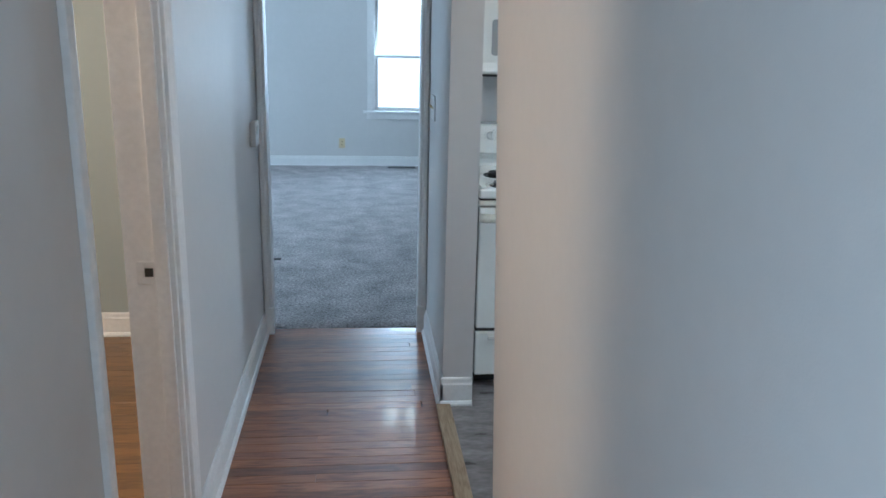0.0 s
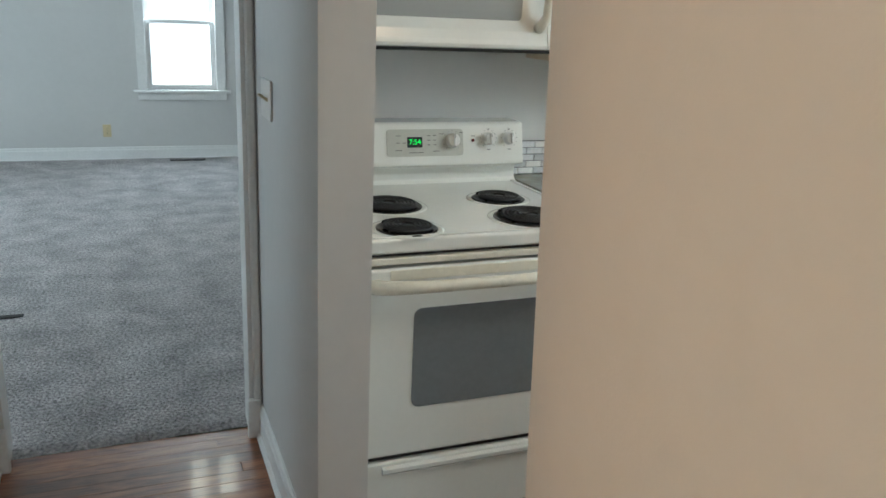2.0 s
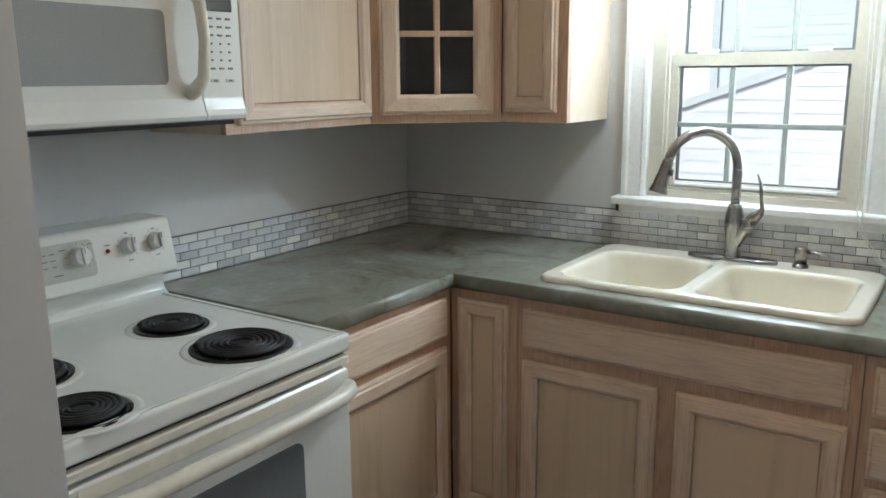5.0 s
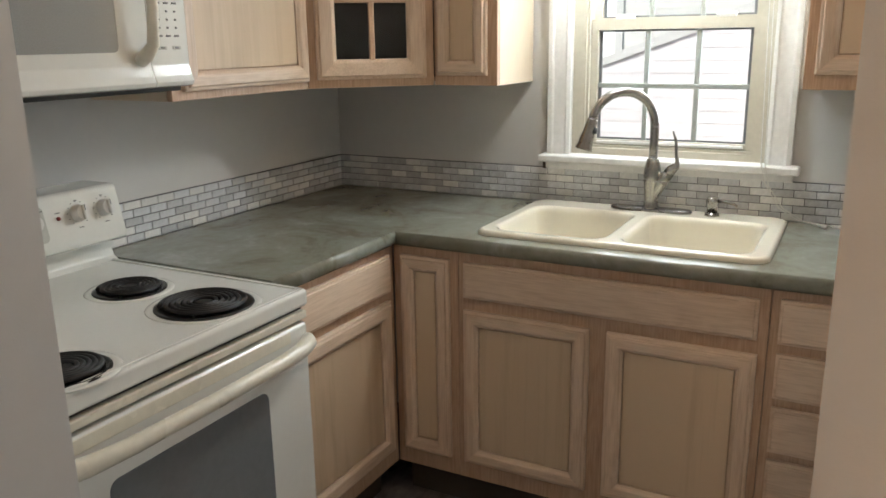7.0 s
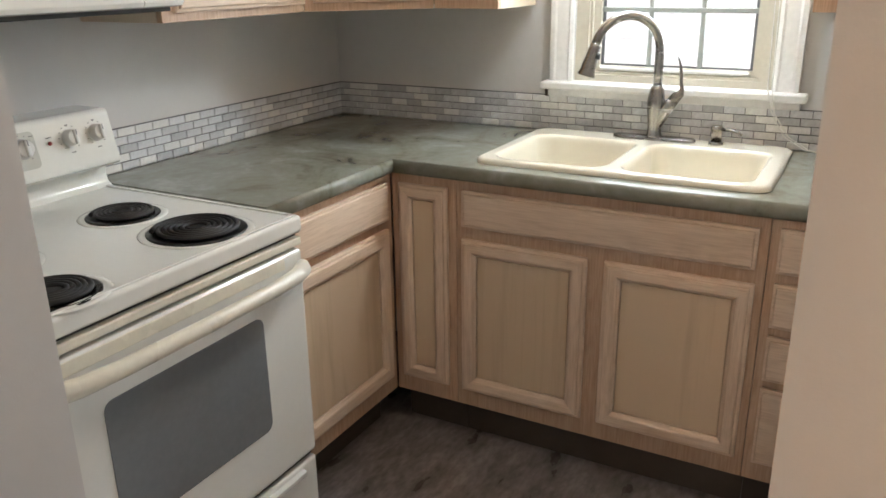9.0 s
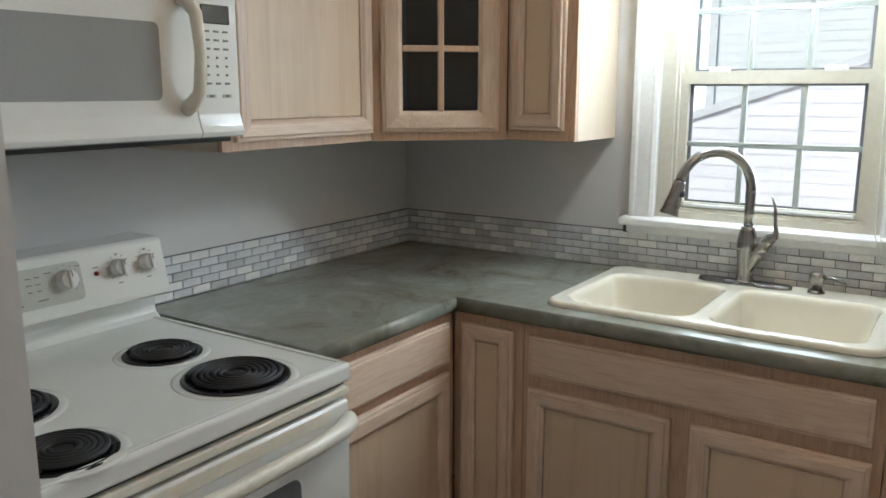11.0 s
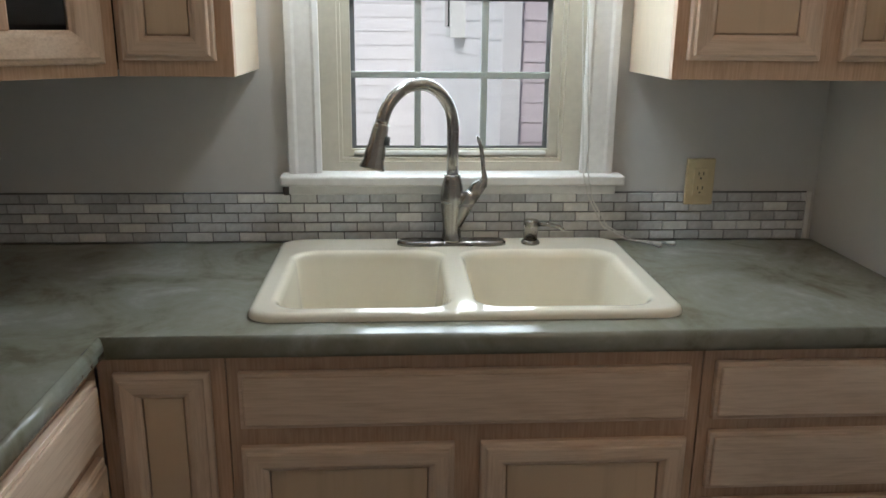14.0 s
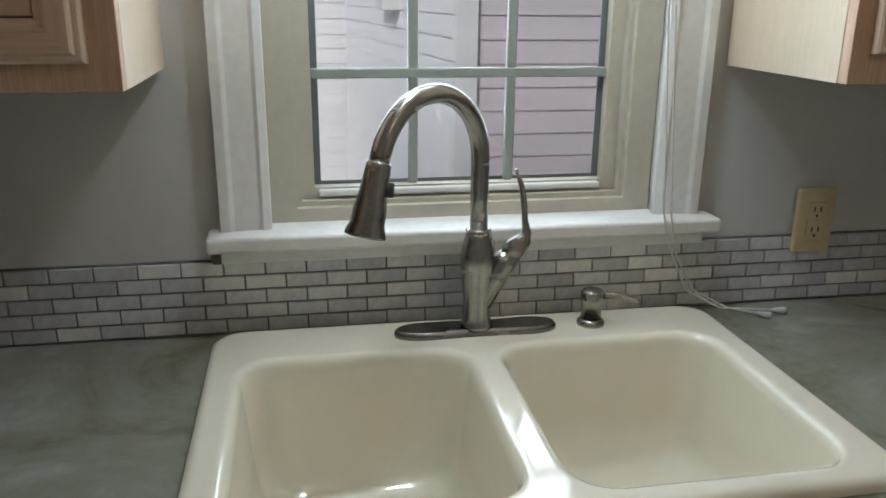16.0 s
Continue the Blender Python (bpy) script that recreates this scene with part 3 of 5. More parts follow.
# blind cord hanging on the window
cord = thing("blind_cord", (-0.03, -1.60, 1.9), "thin white blind cords with plastic pulls lying on the counter", "cord")
for dy, tip, dz in ((0.0, (-0.080, -1.765, 0.923), 0.0), (0.012, (-0.072, -1.80, 0.923), 0.01)):
    pts = [(-0.026, -1.575 + dy, 1.93), (-0.030, -1.585 + dy, 1.5), (-0.064, -1.600 + dy, 1.10), (-0.066, -1.615 + dy, 1.03 + dz), (-0.05, -1.66 + dy, 0.96), (-0.062, -1.72 + dy, 0.928), tip]
    part("cord", tube(bmesh.new(), pts, 0.0018, 6), CORD, cord)
    v = (Vector(tip) - Vector((-0.062, -1.72 + dy, 0.928))).normalized()
    part("pull", lathe(bmesh.new(), Vector(tip), [(0.0025, 0.0), (0.0035, 0.004), (0.006, 0.022), (0.0055, 0.025)], 12, v), WHITEPL, cord, "white plastic cord pull")

# ---- living-room window ----
LW = thing("window_2", (-1.95, 5.55, 0.75), "tall white double-hung window in the living room", "window", kind="structure")
for x0, x1 in ((WX0 - 0.085, WX0), (WX1, WX1 + 0.085)):
    part("casing", block((x0, 5.475, 0.66), (x1, 5.5, 2.045), 0.004), TRIM, LW)
part("casing", block((WX0 - 0.09, 5.472, 2.045), (WX1 + 0.09, 5.5, 2.135), 0.004), TRIM, LW)
part("window_sill", block((WX0 - 0.13, 5.44, 0.633), (WX1 + 0.13, 5.56, 0.66), 0.005), TRIM, LW)
part("apron", block((WX0 - 0.09, 5.482, 0.565), (WX1 + 0.09, 5.5, 0.633), 0.003), TRIM, LW)
for nm, y, z0, z1 in (("lower_sash", 5.54, 0.66, 1.30), ("upper_sash", 5.575, 1.265, 2.045)):
    s = part(nm, joined(((WX0, y, z0), (WX0 + 0.045, y + 0.034, z1)), ((WX1 - 0.045, y, z0), (WX1, y + 0.034, z1)), ((WX0 + 0.045, y, z0), (WX1 - 0.045, y + 0.034, z0 + 0.045)),
                        ((WX0 + 0.045, y, z1 - 0.035), (WX1 - 0.045, y + 0.034, z1))), TRIM, LW)
    p = part("pane", block((WX0 + 0.045, y + 0.015, z0 + 0.045), (WX1 - 0.045, y + 0.018, z1 - 0.035)), PANE, s)
    p.visible_shadow = False

# ---- kitchen cabinets ----
SV = Matrix.Translation((0, -0.61, 0))                                    # base units along the range wall
WV = Matrix.Translation((-0.61, 0, 0)) @ Matrix.Rotation(radians(-90), 4, "Z")   # base units under the window
SU = Matrix.Translation((0, -0.305, 0))
WU = Matrix.Translation((-0.305, 0, 0)) @ Matrix.Rotation(radians(-90), 4, "Z")
DIAG = math.atan2(-0.295, 0.28)
DU = Matrix.Translation((-0.585, -0.305, 0)) @ Matrix.Rotation(DIAG, 4, "Z")


def placed(bm, m):
    bmesh.ops.transform(bm, matrix=m, verts=bm.verts)
    return bm


def frame_piece(u0, u1, z0, z1, d0=-0.021, d1=-0.001):
    """A stile or rail with a stepped, rounded edge."""
    bm = block((u0, d0 + 0.006, z0), (u1, d1, z1), 0.001, 1)
    e = 0.007
    box(bm, (u0 + e, d0, z0 + e), (u1 - e, d0 + 0.0065, z1 - e), 0.004, 2)
    return bm


def mitred_side(u0, u1, z0, z1, w, side):
    """One side of a door frame with mitred ends: stepped outer edge, flat face and a sloped inner edge."""
    section = [(0.0, 0.001), (0.0, 0.0125), (0.003, 0.0150), (0.009, 0.0158), (0.0105, 0.0205), (0.013, 0.0222), (w - 0.013, 0.0222), (w - 0.009, 0.0205),
               (w - 0.004, 0.0150), (w, 0.0125), (w, 0.001)]
    corners = [lambda d: (u0 + d, z0 + d), lambda d: (u1 - d, z0 + d), lambda d: (u1 - d, z1 - d), lambda d: (u0 + d, z1 - d)]
    bm = bmesh.new()
    ends = [[bm.verts.new((corners[k % 4](d)[0], -h, corners[k % 4](d)[1])) for d, h in section] for k in (side, side + 1)]
    n = len(section)
    for k in range(n):
        bm.faces.new((ends[0][k], ends[0][(k + 1) % n], ends[1][(k + 1) % n], ends[1][k]))
    bm.faces.new(ends[0])
    bm.faces.new(ends[1][::-1])
    bmesh.ops.recalc_face_normals(bm, faces=bm.faces)
    return bm


def cabinet_door(cab, m, u0, u1, z0, z1, rail, w=0.052, glazed=False):
    if glazed:
        ob = part("door", placed(block((u0 + 0.004, -0.004, z0 + 0.004), (u0 + w - 0.004, -0.0005, z1 - 0.004)), m), DOOR_Z, cab)
    else:
        ob = part("door", placed(block((u0 + w + 0.0025, -0.0095, z0 + w + 0.0025), (u1 - w - 0.0025, -0.003, z1 - w - 0.0025), 0.001, 1), m), OAK_PANEL, cab)
    for side in range(4):
        part("stile" if side % 2 else "rail", placed(mitred_side(u0, u1, z0, z1, w, side), m), DOOR_Z if side % 2 else DOOR_RAIL[rail.name], ob)
    return ob


def drawer_front(cab, m, u0, u1, z0, z1, mat, name="drawer_front"):
    return part(name, placed(frame_piece(u0, u1, z0, z1), m), DOOR_RAIL[mat.name], cab)


BASE_Z, BASE_TOP = 0.135, 0.872


def base_unit(m, u0, u1, label, open_left=True):
    where = m @ Vector(((u0 + u1) / 2, 0.3, 0.0))
    cab = thing("base_cabinet", where, label, "cabinet", "pickled oak base cabinets")
    part("face_frame", placed(block((u0 + 0.001, 0.0, BASE_Z), (u1 - 0.001, 0.019, BASE_TOP), 0.001, 1), m), OAK_Z, cab)
    for a, b, top in ((u0 + 0.001, u0 + 0.014, BASE_TOP), (u1 - 0.014, u1 - 0.001, BASE_TOP), (u0 + 0.015, u1 - 0.015, BASE_Z + 0.015)):
        part("side_panel" if top == BASE_TOP else "bottom_panel", placed(block((a, 0.020, BASE_Z), (b, 0.595, top)), m), OAK_SIDE, cab)
    part("toe_kick", placed(block((u0 + 0.001, 0.075, 0.0), (u1 - 0.001, 0.090, BASE_Z), 0.0), m), TOEKICK, cab)
    return cab


c = base_unit(SV, -1.198, -0.612, "pickled oak base cabinet with a drawer beside the range")
drawer_front(c, SV, -1.175, -0.652, 0.729, 0.846, OAK_X)
cabinet_door(c, SV, -1.175, -0.652, 0.195, 0.700, OAK_X, 0.055)
c = base_unit(WV, 0.612, 0.835, "narrow pickled oak corner base cabinet")
cabinet_door(c, WV, 0.642, 0.808, 0.195, 0.842, OAK_Y, 0.046)
c = base_unit(WV, 0.835, 1.700, "wide pickled oak sink cabinet with two doors and a false drawer")
drawer_front(c, WV, 0.858, 1.674, 0.733, 0.841, OAK_Y, "false_drawer_front")
cabinet_door(c, WV, 0.856, 1.243, 0.195, 0.694, OAK_Y, 0.048)
cabinet_door(c, WV, 1.292, 1.678, 0.195, 0.694, OAK_Y, 0.048)
c = base_unit(WV, 1.700, 2.203, "pickled oak base cabinet with four drawers")
for a, b in ((0.733, 0.847), (0.588, 0.706), (0.440, 0.562), (0.195, 0.416)):
    drawer_front(c, WV, 1.722, 2.180, a, b, OAK_Y)

UP_Z, UP_TOP = 1.331, 2.05


def upper_unit(m, u0, u1, label, depth=0.30, glazed=False):
    where = m @ Vector(((u0 + u1) / 2, 0.15, UP_Z))
    cab = thing("wall_cabinet", where, label, "cabinet", "pickled oak wall cabinets")
    if glazed:
        ff = bmesh.new()
        for a, b, z0, z1 in ((u0 + 0.001, u0 + 0.04, UP_Z, UP_TOP), (u1 - 0.04, u1 - 0.001, UP_Z, UP_TOP), (u0 + 0.04, u1 - 0.04, UP_Z, UP_Z + 0.04), (u0 + 0.04, u1 - 0.04, UP_TOP - 0.04, UP_TOP)):
            box(ff, (a, 0.0, z0), (b, 0.019, z1))
        part("face_frame", placed(ff, m), OAK_Z, cab)
    else:
        part("face_frame", placed(block((u0 + 0.001, 0.0, UP_Z), (u1 - 0.001, 0.019, UP_TOP), 0.001, 1), m), OAK_Z, cab)
        part("side_panel", placed(block((u0 + 0.001, 0.020, UP_Z), (u0 + 0.014, depth, UP_TOP)), m), OAK_SIDE, cab)
        part("side_panel", placed(block((u1 - 0.014, 0.020, UP_Z), (u1 - 0.001, depth, UP_TOP)), m), OAK_SIDE, cab)
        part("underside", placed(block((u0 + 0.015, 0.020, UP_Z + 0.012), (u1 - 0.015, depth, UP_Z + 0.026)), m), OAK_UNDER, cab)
    return cab


c = upper_unit(SU, -1.150, -0.586, "pickled oak wall cabinet with one panelled door")
cabinet_door(c, SU, -1.114, -0.594, 1.354, 2.026, OAK_X, 0.050)
c = upper_unit(WU, 0.601, 0.825, "narrow pickled oak wall cabinet beside the window")
cabinet_door(c, WU, 0.615, 0.792, 1.362, 2.026, OAK_Y, 0.046)
c = upper_unit(WU, 1.700, 2.203, "pickled oak wall cabinet near the end wall")
cabinet_door(c, WU, 1.727, 2.000, 1.370, 2.026, OAK_Y, 0.050)
cabinet_door(c, WU, 2.044, 2.172, 1.370, 2.026, OAK_Y, 0.040)
# diagonal corner unit with a glazed door
c = upper_unit(DU, 0.0, 0.4067, "diagonal pickled oak corner cabinet with a small-paned glass door", glazed=True)
cb = bmesh.new()
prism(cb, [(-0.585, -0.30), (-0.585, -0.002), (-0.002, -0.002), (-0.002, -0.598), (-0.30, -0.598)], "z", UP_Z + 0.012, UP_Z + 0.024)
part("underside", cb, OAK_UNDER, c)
# lining whose near-black colour stands for the unlit interior
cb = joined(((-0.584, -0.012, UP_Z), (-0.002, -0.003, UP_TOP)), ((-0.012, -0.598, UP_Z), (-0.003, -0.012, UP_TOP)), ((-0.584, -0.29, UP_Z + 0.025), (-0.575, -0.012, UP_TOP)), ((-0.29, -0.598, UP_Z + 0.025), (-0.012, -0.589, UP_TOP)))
part("inside", cb, DARKIN, c, "cabinet interior, its shade painted near-black")
d = cabinet_door(c, DU, 0.028, 0.378, 1.356, 2.014, OAK_X, 0.062, glazed=True)
mb = bmesh.new()
box(mb, (0.194, -0.018, 1.416), (0.212, -0.004, 1.956), 0.003, 1)
for k in range(1, 3):
    z = 1.418 + 0.178 * k
    box(mb, (0.090, -0.0175, z - 0.009), (0.316, -0.0045, z + 0.009), 0.003, 1)
part("muntin", placed(mb, DU), OAK_Z, d)
for u0, u1 in ((0.090, 0.194), (0.212, 0.316)):
    for k in range(3):
        part("pane", placed(block((u0, -0.0105, 1.4185 + 0.178 * k + 0.009), (u1, -0.0085, 1.4185 + 0.178 * (k + 1) - 0.009)), DU), DARKGLASS, d)

# ---- countertop: a sheet with an opening for the sink, and rounded nosings along the fronts ----
TOP, UND = 0.914, 0.874
xs = [-1.198, -0.627, -0.545, -0.055, -0.012]
ys = [-2.203, -1.66, -0.89, -0.627, -0.012]


def counter_cell(i, j):
    x, y = (xs[i] + xs[i + 1]) / 2, (ys[j] + ys[j + 1]) / 2
    if x < -0.627 and y < -0.627:
        return False
    return not (-0.545 < x < -0.055 and -1.66 < y < -0.89)


cb = bmesh.new()
grid = {}
for i, x in enumerate(xs):
    for j, y in enumerate(ys):
        for k, z in enumerate((UND, TOP)):
            grid[i, j, k] = cb.verts.new((x, y, z))
for i in range(4):
    for j in range(4):
        if not counter_cell(i, j):
            continue
        for k in (0, 1):
            cb.faces.new((grid[i, j, k], grid[i + 1, j, k], grid[i + 1, j + 1, k], grid[i, j + 1, k]))
        for (a, b, ni, nj) in (((i, j), (i + 1, j), i, j - 1), ((i, j + 1), (i + 1, j + 1), i, j + 1), ((i, j), (i, j + 1), i - 1, j), ((i + 1, j), (i + 1, j + 1), i + 1, j)):
            if not (0 <= ni < 4 and 0 <= nj < 4 and counter_cell(ni, nj)):
                cb.faces.new((grid[a[0], a[1], 0], grid[b[0], b[1], 0], grid[b[0], b[1], 1], grid[a[0], a[1], 1]))
bmesh.ops.delete(cb, geom=[v for v in cb.verts if not v.link_faces], context="VERTS")
bmesh.ops.recalc_face_normals(cb, faces=cb.faces)
COUNTER = thing("countertop", (-0.4, -0.6, UND), "L-shaped grey-green mottled laminate countertop with rounded edge", "countertop")
part("sheet", cb, LAMINATE, COUNTER)


def nosing(face):
    """The rounded front edge in section, out from the sheet's face."""
    out = [(face, UND - 0.002)]
    for k in range(7):
        t = radians(-90 + 30 * k)
        out.append((face - 0.002 - 0.011 * math.cos(t), (UND + TOP) / 2 + (0.0 if k == 3 else 0.0195 * math.sin(t) + 0.0005)))
    return out + [(face, TOP)]


nb = prism(bmesh.new(), nosing(-0.627), "y", -2.203, -0.6265)
part("front_edge", nb, LAMINATE, COUNTER, smooth=True)
nb = prism(bmesh.new(), nosing(-0.627), "x", -1.198, -0.6275)
part("front_edge", nb, LAMINATE, COUNTER, smooth=True)

# ---- sink ----
SINK = thing("sink", (-0.30, -1.272, TOP), "ivory enamelled double-bowl drop-in sink in the countertop", "sink")


def ring(bm, pts, z):
    return [bm.verts.new((p[0], p[1], z)) for p in pts]


def skin(bm, a, b):
    n = len(a)
    for k in range(n):
        f = bm.faces.new((a[k], a[(k + 1) % n], b[(k + 1) % n], b[k]))
        f.smooth = True


SX0, SX1, SY0, SY1 = -0.572, -0.034, -1.682, -0.864
bowls = ((-0.530, -0.158, -1.240, -0.914), (-0.530, -0.158, -1.630, -1.292))
sb = bmesh.new()
RZ = TOP + 0.016
o_low = ring(sb, rounded(SX0, SX1, SY0, SY1, 0.050, 8), TOP + 0.001)
o_1 = ring(sb, rounded(SX0 + 0.001, SX1 - 0.001, SY0 + 0.001, SY1 - 0.001, 0.050, 8), TOP + 0.008)
o_2 = ring(sb, rounded(SX0 + 0.004, SX1 - 0.004, SY0 + 0.004, SY1 - 0.004, 0.048, 8), TOP + 0.013)
o_3 = ring(sb, rounded(SX0 + 0.011, SX1 - 0.011, SY0 + 0.011, SY1 - 0.011, 0.043, 8), RZ)
o_4 = ring(sb, rounded(SX0 + 0.016, SX1 - 0.016, SY0 + 0.016, SY1 - 0.016, 0.040, 8), RZ)
for a, b in ((o_low, o_1), (o_1, o_2), (o_2, o_3), (o_3, o_4)):
    skin(sb, a, b)
loops = [o_4]
for x0, x1, y0, y1 in bowls:
    prev = None
    for k, (inset, z, r) in enumerate(((-0.014, RZ, 0.062), (-0.009, RZ - 0.0005, 0.059), (-0.004, RZ - 0.003, 0.056), (0.0, RZ - 0.009, 0.053), (0.003, RZ - 0.02, 0.052), (0.014, 0.800, 0.051), (0.022, 0.758, 0.050),
                                       (0.032, 0.740, 0.049), (0.050, 0.728, 0.045), (0.085, 0.721, 0.040))):
        cur = ring(sb, rounded(x0 + inset, x1 - inset, y0 + inset, y1 - inset, r, 8), z)
        if prev:
            skin(sb, prev, cur)
        else:
            loops.append(cur)
        prev = cur
    sb.faces.new(prev)
edges = [e for loop in loops for e in (sb.edges.get((loop[k], loop[(k + 1) % len(loop)])) for k in range(len(loop))) if e]
bmesh.ops.triangle_fill(sb, use_beauty=True, edges=edges)
part("basin", sb, CERAMIC, SINK)
for x0, x1, y0, y1 in bowls:
    dr = lathe(bmesh.new(), ((x0 + x1) / 2 - 0.0, (y0 + y1) / 2, 0.7215), [(0.056, 0.0), (0.056, 0.003), (0.050, 0.004), (0.042, 0.001), (0.020, 0.001), (0.012, 0.004), (0.004, 0.006)], 28)
    part("drain", dr, STEEL, SINK, "steel basket drain")

# ---- faucet ----
FX, FY, FZ = -0.098, -1.272, RZ
FAU = thing("faucet", (FX, FY, FZ), "brushed nickel pull-down gooseneck faucet with side lever", "faucet")
pl = bmesh.new()
n = 48
outline = []
for k in range(n):
    a = 2 * math.pi * k / n
    u, v = math.cos(a), math.sin(a)
    outline.append((FX + 0.028 * math.copysign(abs(v) ** 0.8, v) * (1.0 + 0.12 * math.cos(2 * a) - 0.10 * math.cos(4 * a)), FY + 0.130 * math.copysign(abs(u) ** 0.75, u)))
low_r = ring(pl, outline, FZ)
mid_r = ring(pl, outline, FZ + 0.006)
ins = [(FX + (p[0] - FX) * 0.86, FY + (p[1] - FY) * 0.965) for p in outline]
top_r = ring(pl, ins, FZ + 0.011)
skin(pl, low_r, mid_r)
skin(pl, mid_r, top_r)
pl.faces.new(top_r)
pl.faces.new(low_r[::-1])
part("deck_plate", pl, STEEL_DARK, FAU, "dark brushed nickel deck plate")
part("body", lathe(bmesh.new(), (FX, FY, FZ + 0.010), [(0.0255, 0.0), (0.0255, 0.004), (0.0235, 0.008), (0.0215, 0.022), (0.0220, 0.045), (0.0250, 0.075), (0.0275, 0.098), (0.0270, 0.115), (0.0240, 0.135), (0.0200, 0.149), (0.0175, 0.155)], 28), STEEL, FAU)
part("branch", tube(bmesh.new(), [(FX, FY - 0.001, FZ + 0.030), (FX, FY - 0.008, FZ + 0.055), (FX, FY - 0.022, FZ + 0.085), (FX, FY - 0.040, FZ + 0.112), (FX, FY - 0.054, FZ + 0.128)], [0.015, 0.0195, 0.0215, 0.0195, 0.0165], 24), STEEL, FAU)
part("collar", lathe(bmesh.new(), (FX, FY, FZ + 0.160), [(0.0185, 0.0), (0.0195, 0.003), (0.0195, 0.007), (0.016, 0.010)], 28), STEEL, FAU)
D = Vector((-0.147, 0.19, 0)).normalized()
R = 0.104
pts = [Vector((FX, FY, FZ + 0.165)), Vector((FX, FY, FZ + 0.22)), Vector((FX, FY, 1.205))]
for k in range(1, 23):
    a = math.pi * 0.93 * k / 22
    pts.append(Vector((FX, FY, 1.205)) + D * (R - R * math.cos(a)) + Vector((0, 0, R * math.sin(a))))
part("spout", tube(bmesh.new(), pts, 0.0138, 18), STEEL, FAU)
end, dirn = pts[-1], (pts[-1] - pts[-2]).normalized()
head = part("spray_head", lathe(bmesh.new(), end - dirn * 0.002, [(0.0155, 0.0), (0.0165, 0.002), (0.0165, 0.008), (0.0172, 0.012), (0.0190, 0.045), (0.0225, 0.064), (0.0225, 0.072), (0.0225, 0.080), (0.0275, 0.094), (0.0275, 0.097), (0.0225, 0.0985)], 28, dirn), STEEL, FAU)
side = dirn.cross(D).normalized()
part("button", tube(bmesh.new(), [end + dirn * 0.022 - dirn.cross(side) * -0.012 - side * 0.012, end + dirn * 0.040 - dirn.cross(side) * -0.012 - side * 0.015], [0.008, 0.008], 12), BLACK, head, "black spray button")
lever = [(FX, FY - 0.047, FZ + 0.120), (FX, FY - 0.060, FZ + 0.138), (FX, FY - 0.072, FZ + 0.148), (FX, FY - 0.076, FZ + 0.160), (FX, FY - 0.072, FZ + 0.180), (FX + 0.002, FY - 0.070, FZ + 0.205), (FX + 0.004, FY - 0.066, FZ + 0.232), (FX + 0.004, FY - 0.056, FZ + 0.258)]
part("lever", tube(bmesh.new(), lever, [0.0175, 0.0165, 0.0125, 0.007, 0.0048, 0.0052, 0.0045, 0.0022], 16), STEEL, FAU)

SOAP = thing("soap_dispenser", (-0.096, -1.462, RZ), "small brushed nickel soap dispenser on the sink rim", "soap dispenser")
part("base", lathe(bmesh.new(), (-0.096, -1.462, RZ), [(0.0225, 0.0), (0.0225, 0.004), (0.019, 0.009), (0.015, 0.011)], 24), STEEL, SOAP)
part("pump", lathe(bmesh.new(), (-0.096, -1.462, RZ + 0.011), [(0.0165, 0.0), (0.0165, 0.028), (0.0185, 0.030), (0.0185, 0.043), (0.0155, 0.047), (0.006, 0.048)], 24), STEEL, SOAP)
part("nozzle", tube(bmesh.new(), [(-0.096, -1.472, RZ + 0.047), (-0.104, -1.50, RZ + 0.049), (-0.114, -1.528, RZ + 0.044), (-0.117, -1.537, RZ + 0.038)], [0.0065, 0.0055, 0.0045, 0.0035], 12), STEEL, SOAP)

# ---- range ----
GX0, GX1 = -1.938, -1.207
GM = (GX0 + GX1) / 2
RANGE = thing("range", (GM, -0.36, 0.0), "white electric coil range with a smoked oven window", "range")
part("body", block((GX0 + 0.004, -0.675, 0.05), (GX1 - 0.004, -0.03, 0.868), 0.004), ENAMEL, RANGE)
part("toe_base", block((GX0 + 0.02, -0.65, 0.0), (GX1 - 0.02, -0.05, 0.05)), SLOT, RANGE, "dark recessed base")
ct = block((GX0, -0.742, 0.872), (GX1, -0.03, 0.914), 0.010, 4)
part("cooktop", ct, ENAMEL, RANGE)
lip = bmesh.new()
for a, b in (((GX0 + 0.012, -0.735, 0.913), (GX0 + 0.024, -0.10, 0.9175)), ((GX1 - 0.024, -0.735, 0.913), (GX1 - 0.012, -0.10, 0.9175)), ((GX0 + 0.012, -0.735, 0.913), (GX1 - 0.012, -0.722, 0.9175))):
    box(lip, a, b, 0.002, 2)
part("spill_rim", lip, ENAMEL, RANGE)
part("vent_gap", block((GX0 + 0.006, -0.722, 0.862), (GX1 - 0.006, -0.676, 0.8715)), SLOT, RANGE, "dark vent gap")
part("vent_trim", block((GX0 + 0.004, -0.738, 0.842), (GX1 - 0.004, -0.676, 0.8615), 0.004), BISQUE, RANGE, "bisque vent trim")
door = part("oven_door", block((GX0 + 0.004, -0.738, 0.285), (GX1 - 0.004, -0.680, 0.833), 0.010, 3), ENAMEL, RANGE)
wb = bmesh.new()
prism(wb, rounded(-1.800, -1.368, 0.430, 0.718, 0.022, 5), "y", -0.7405, -0.736)
part("oven_window", wb, OVENGLASS, door, "smoked grey oven glass")
hb = bmesh.new()
hz = 0.793
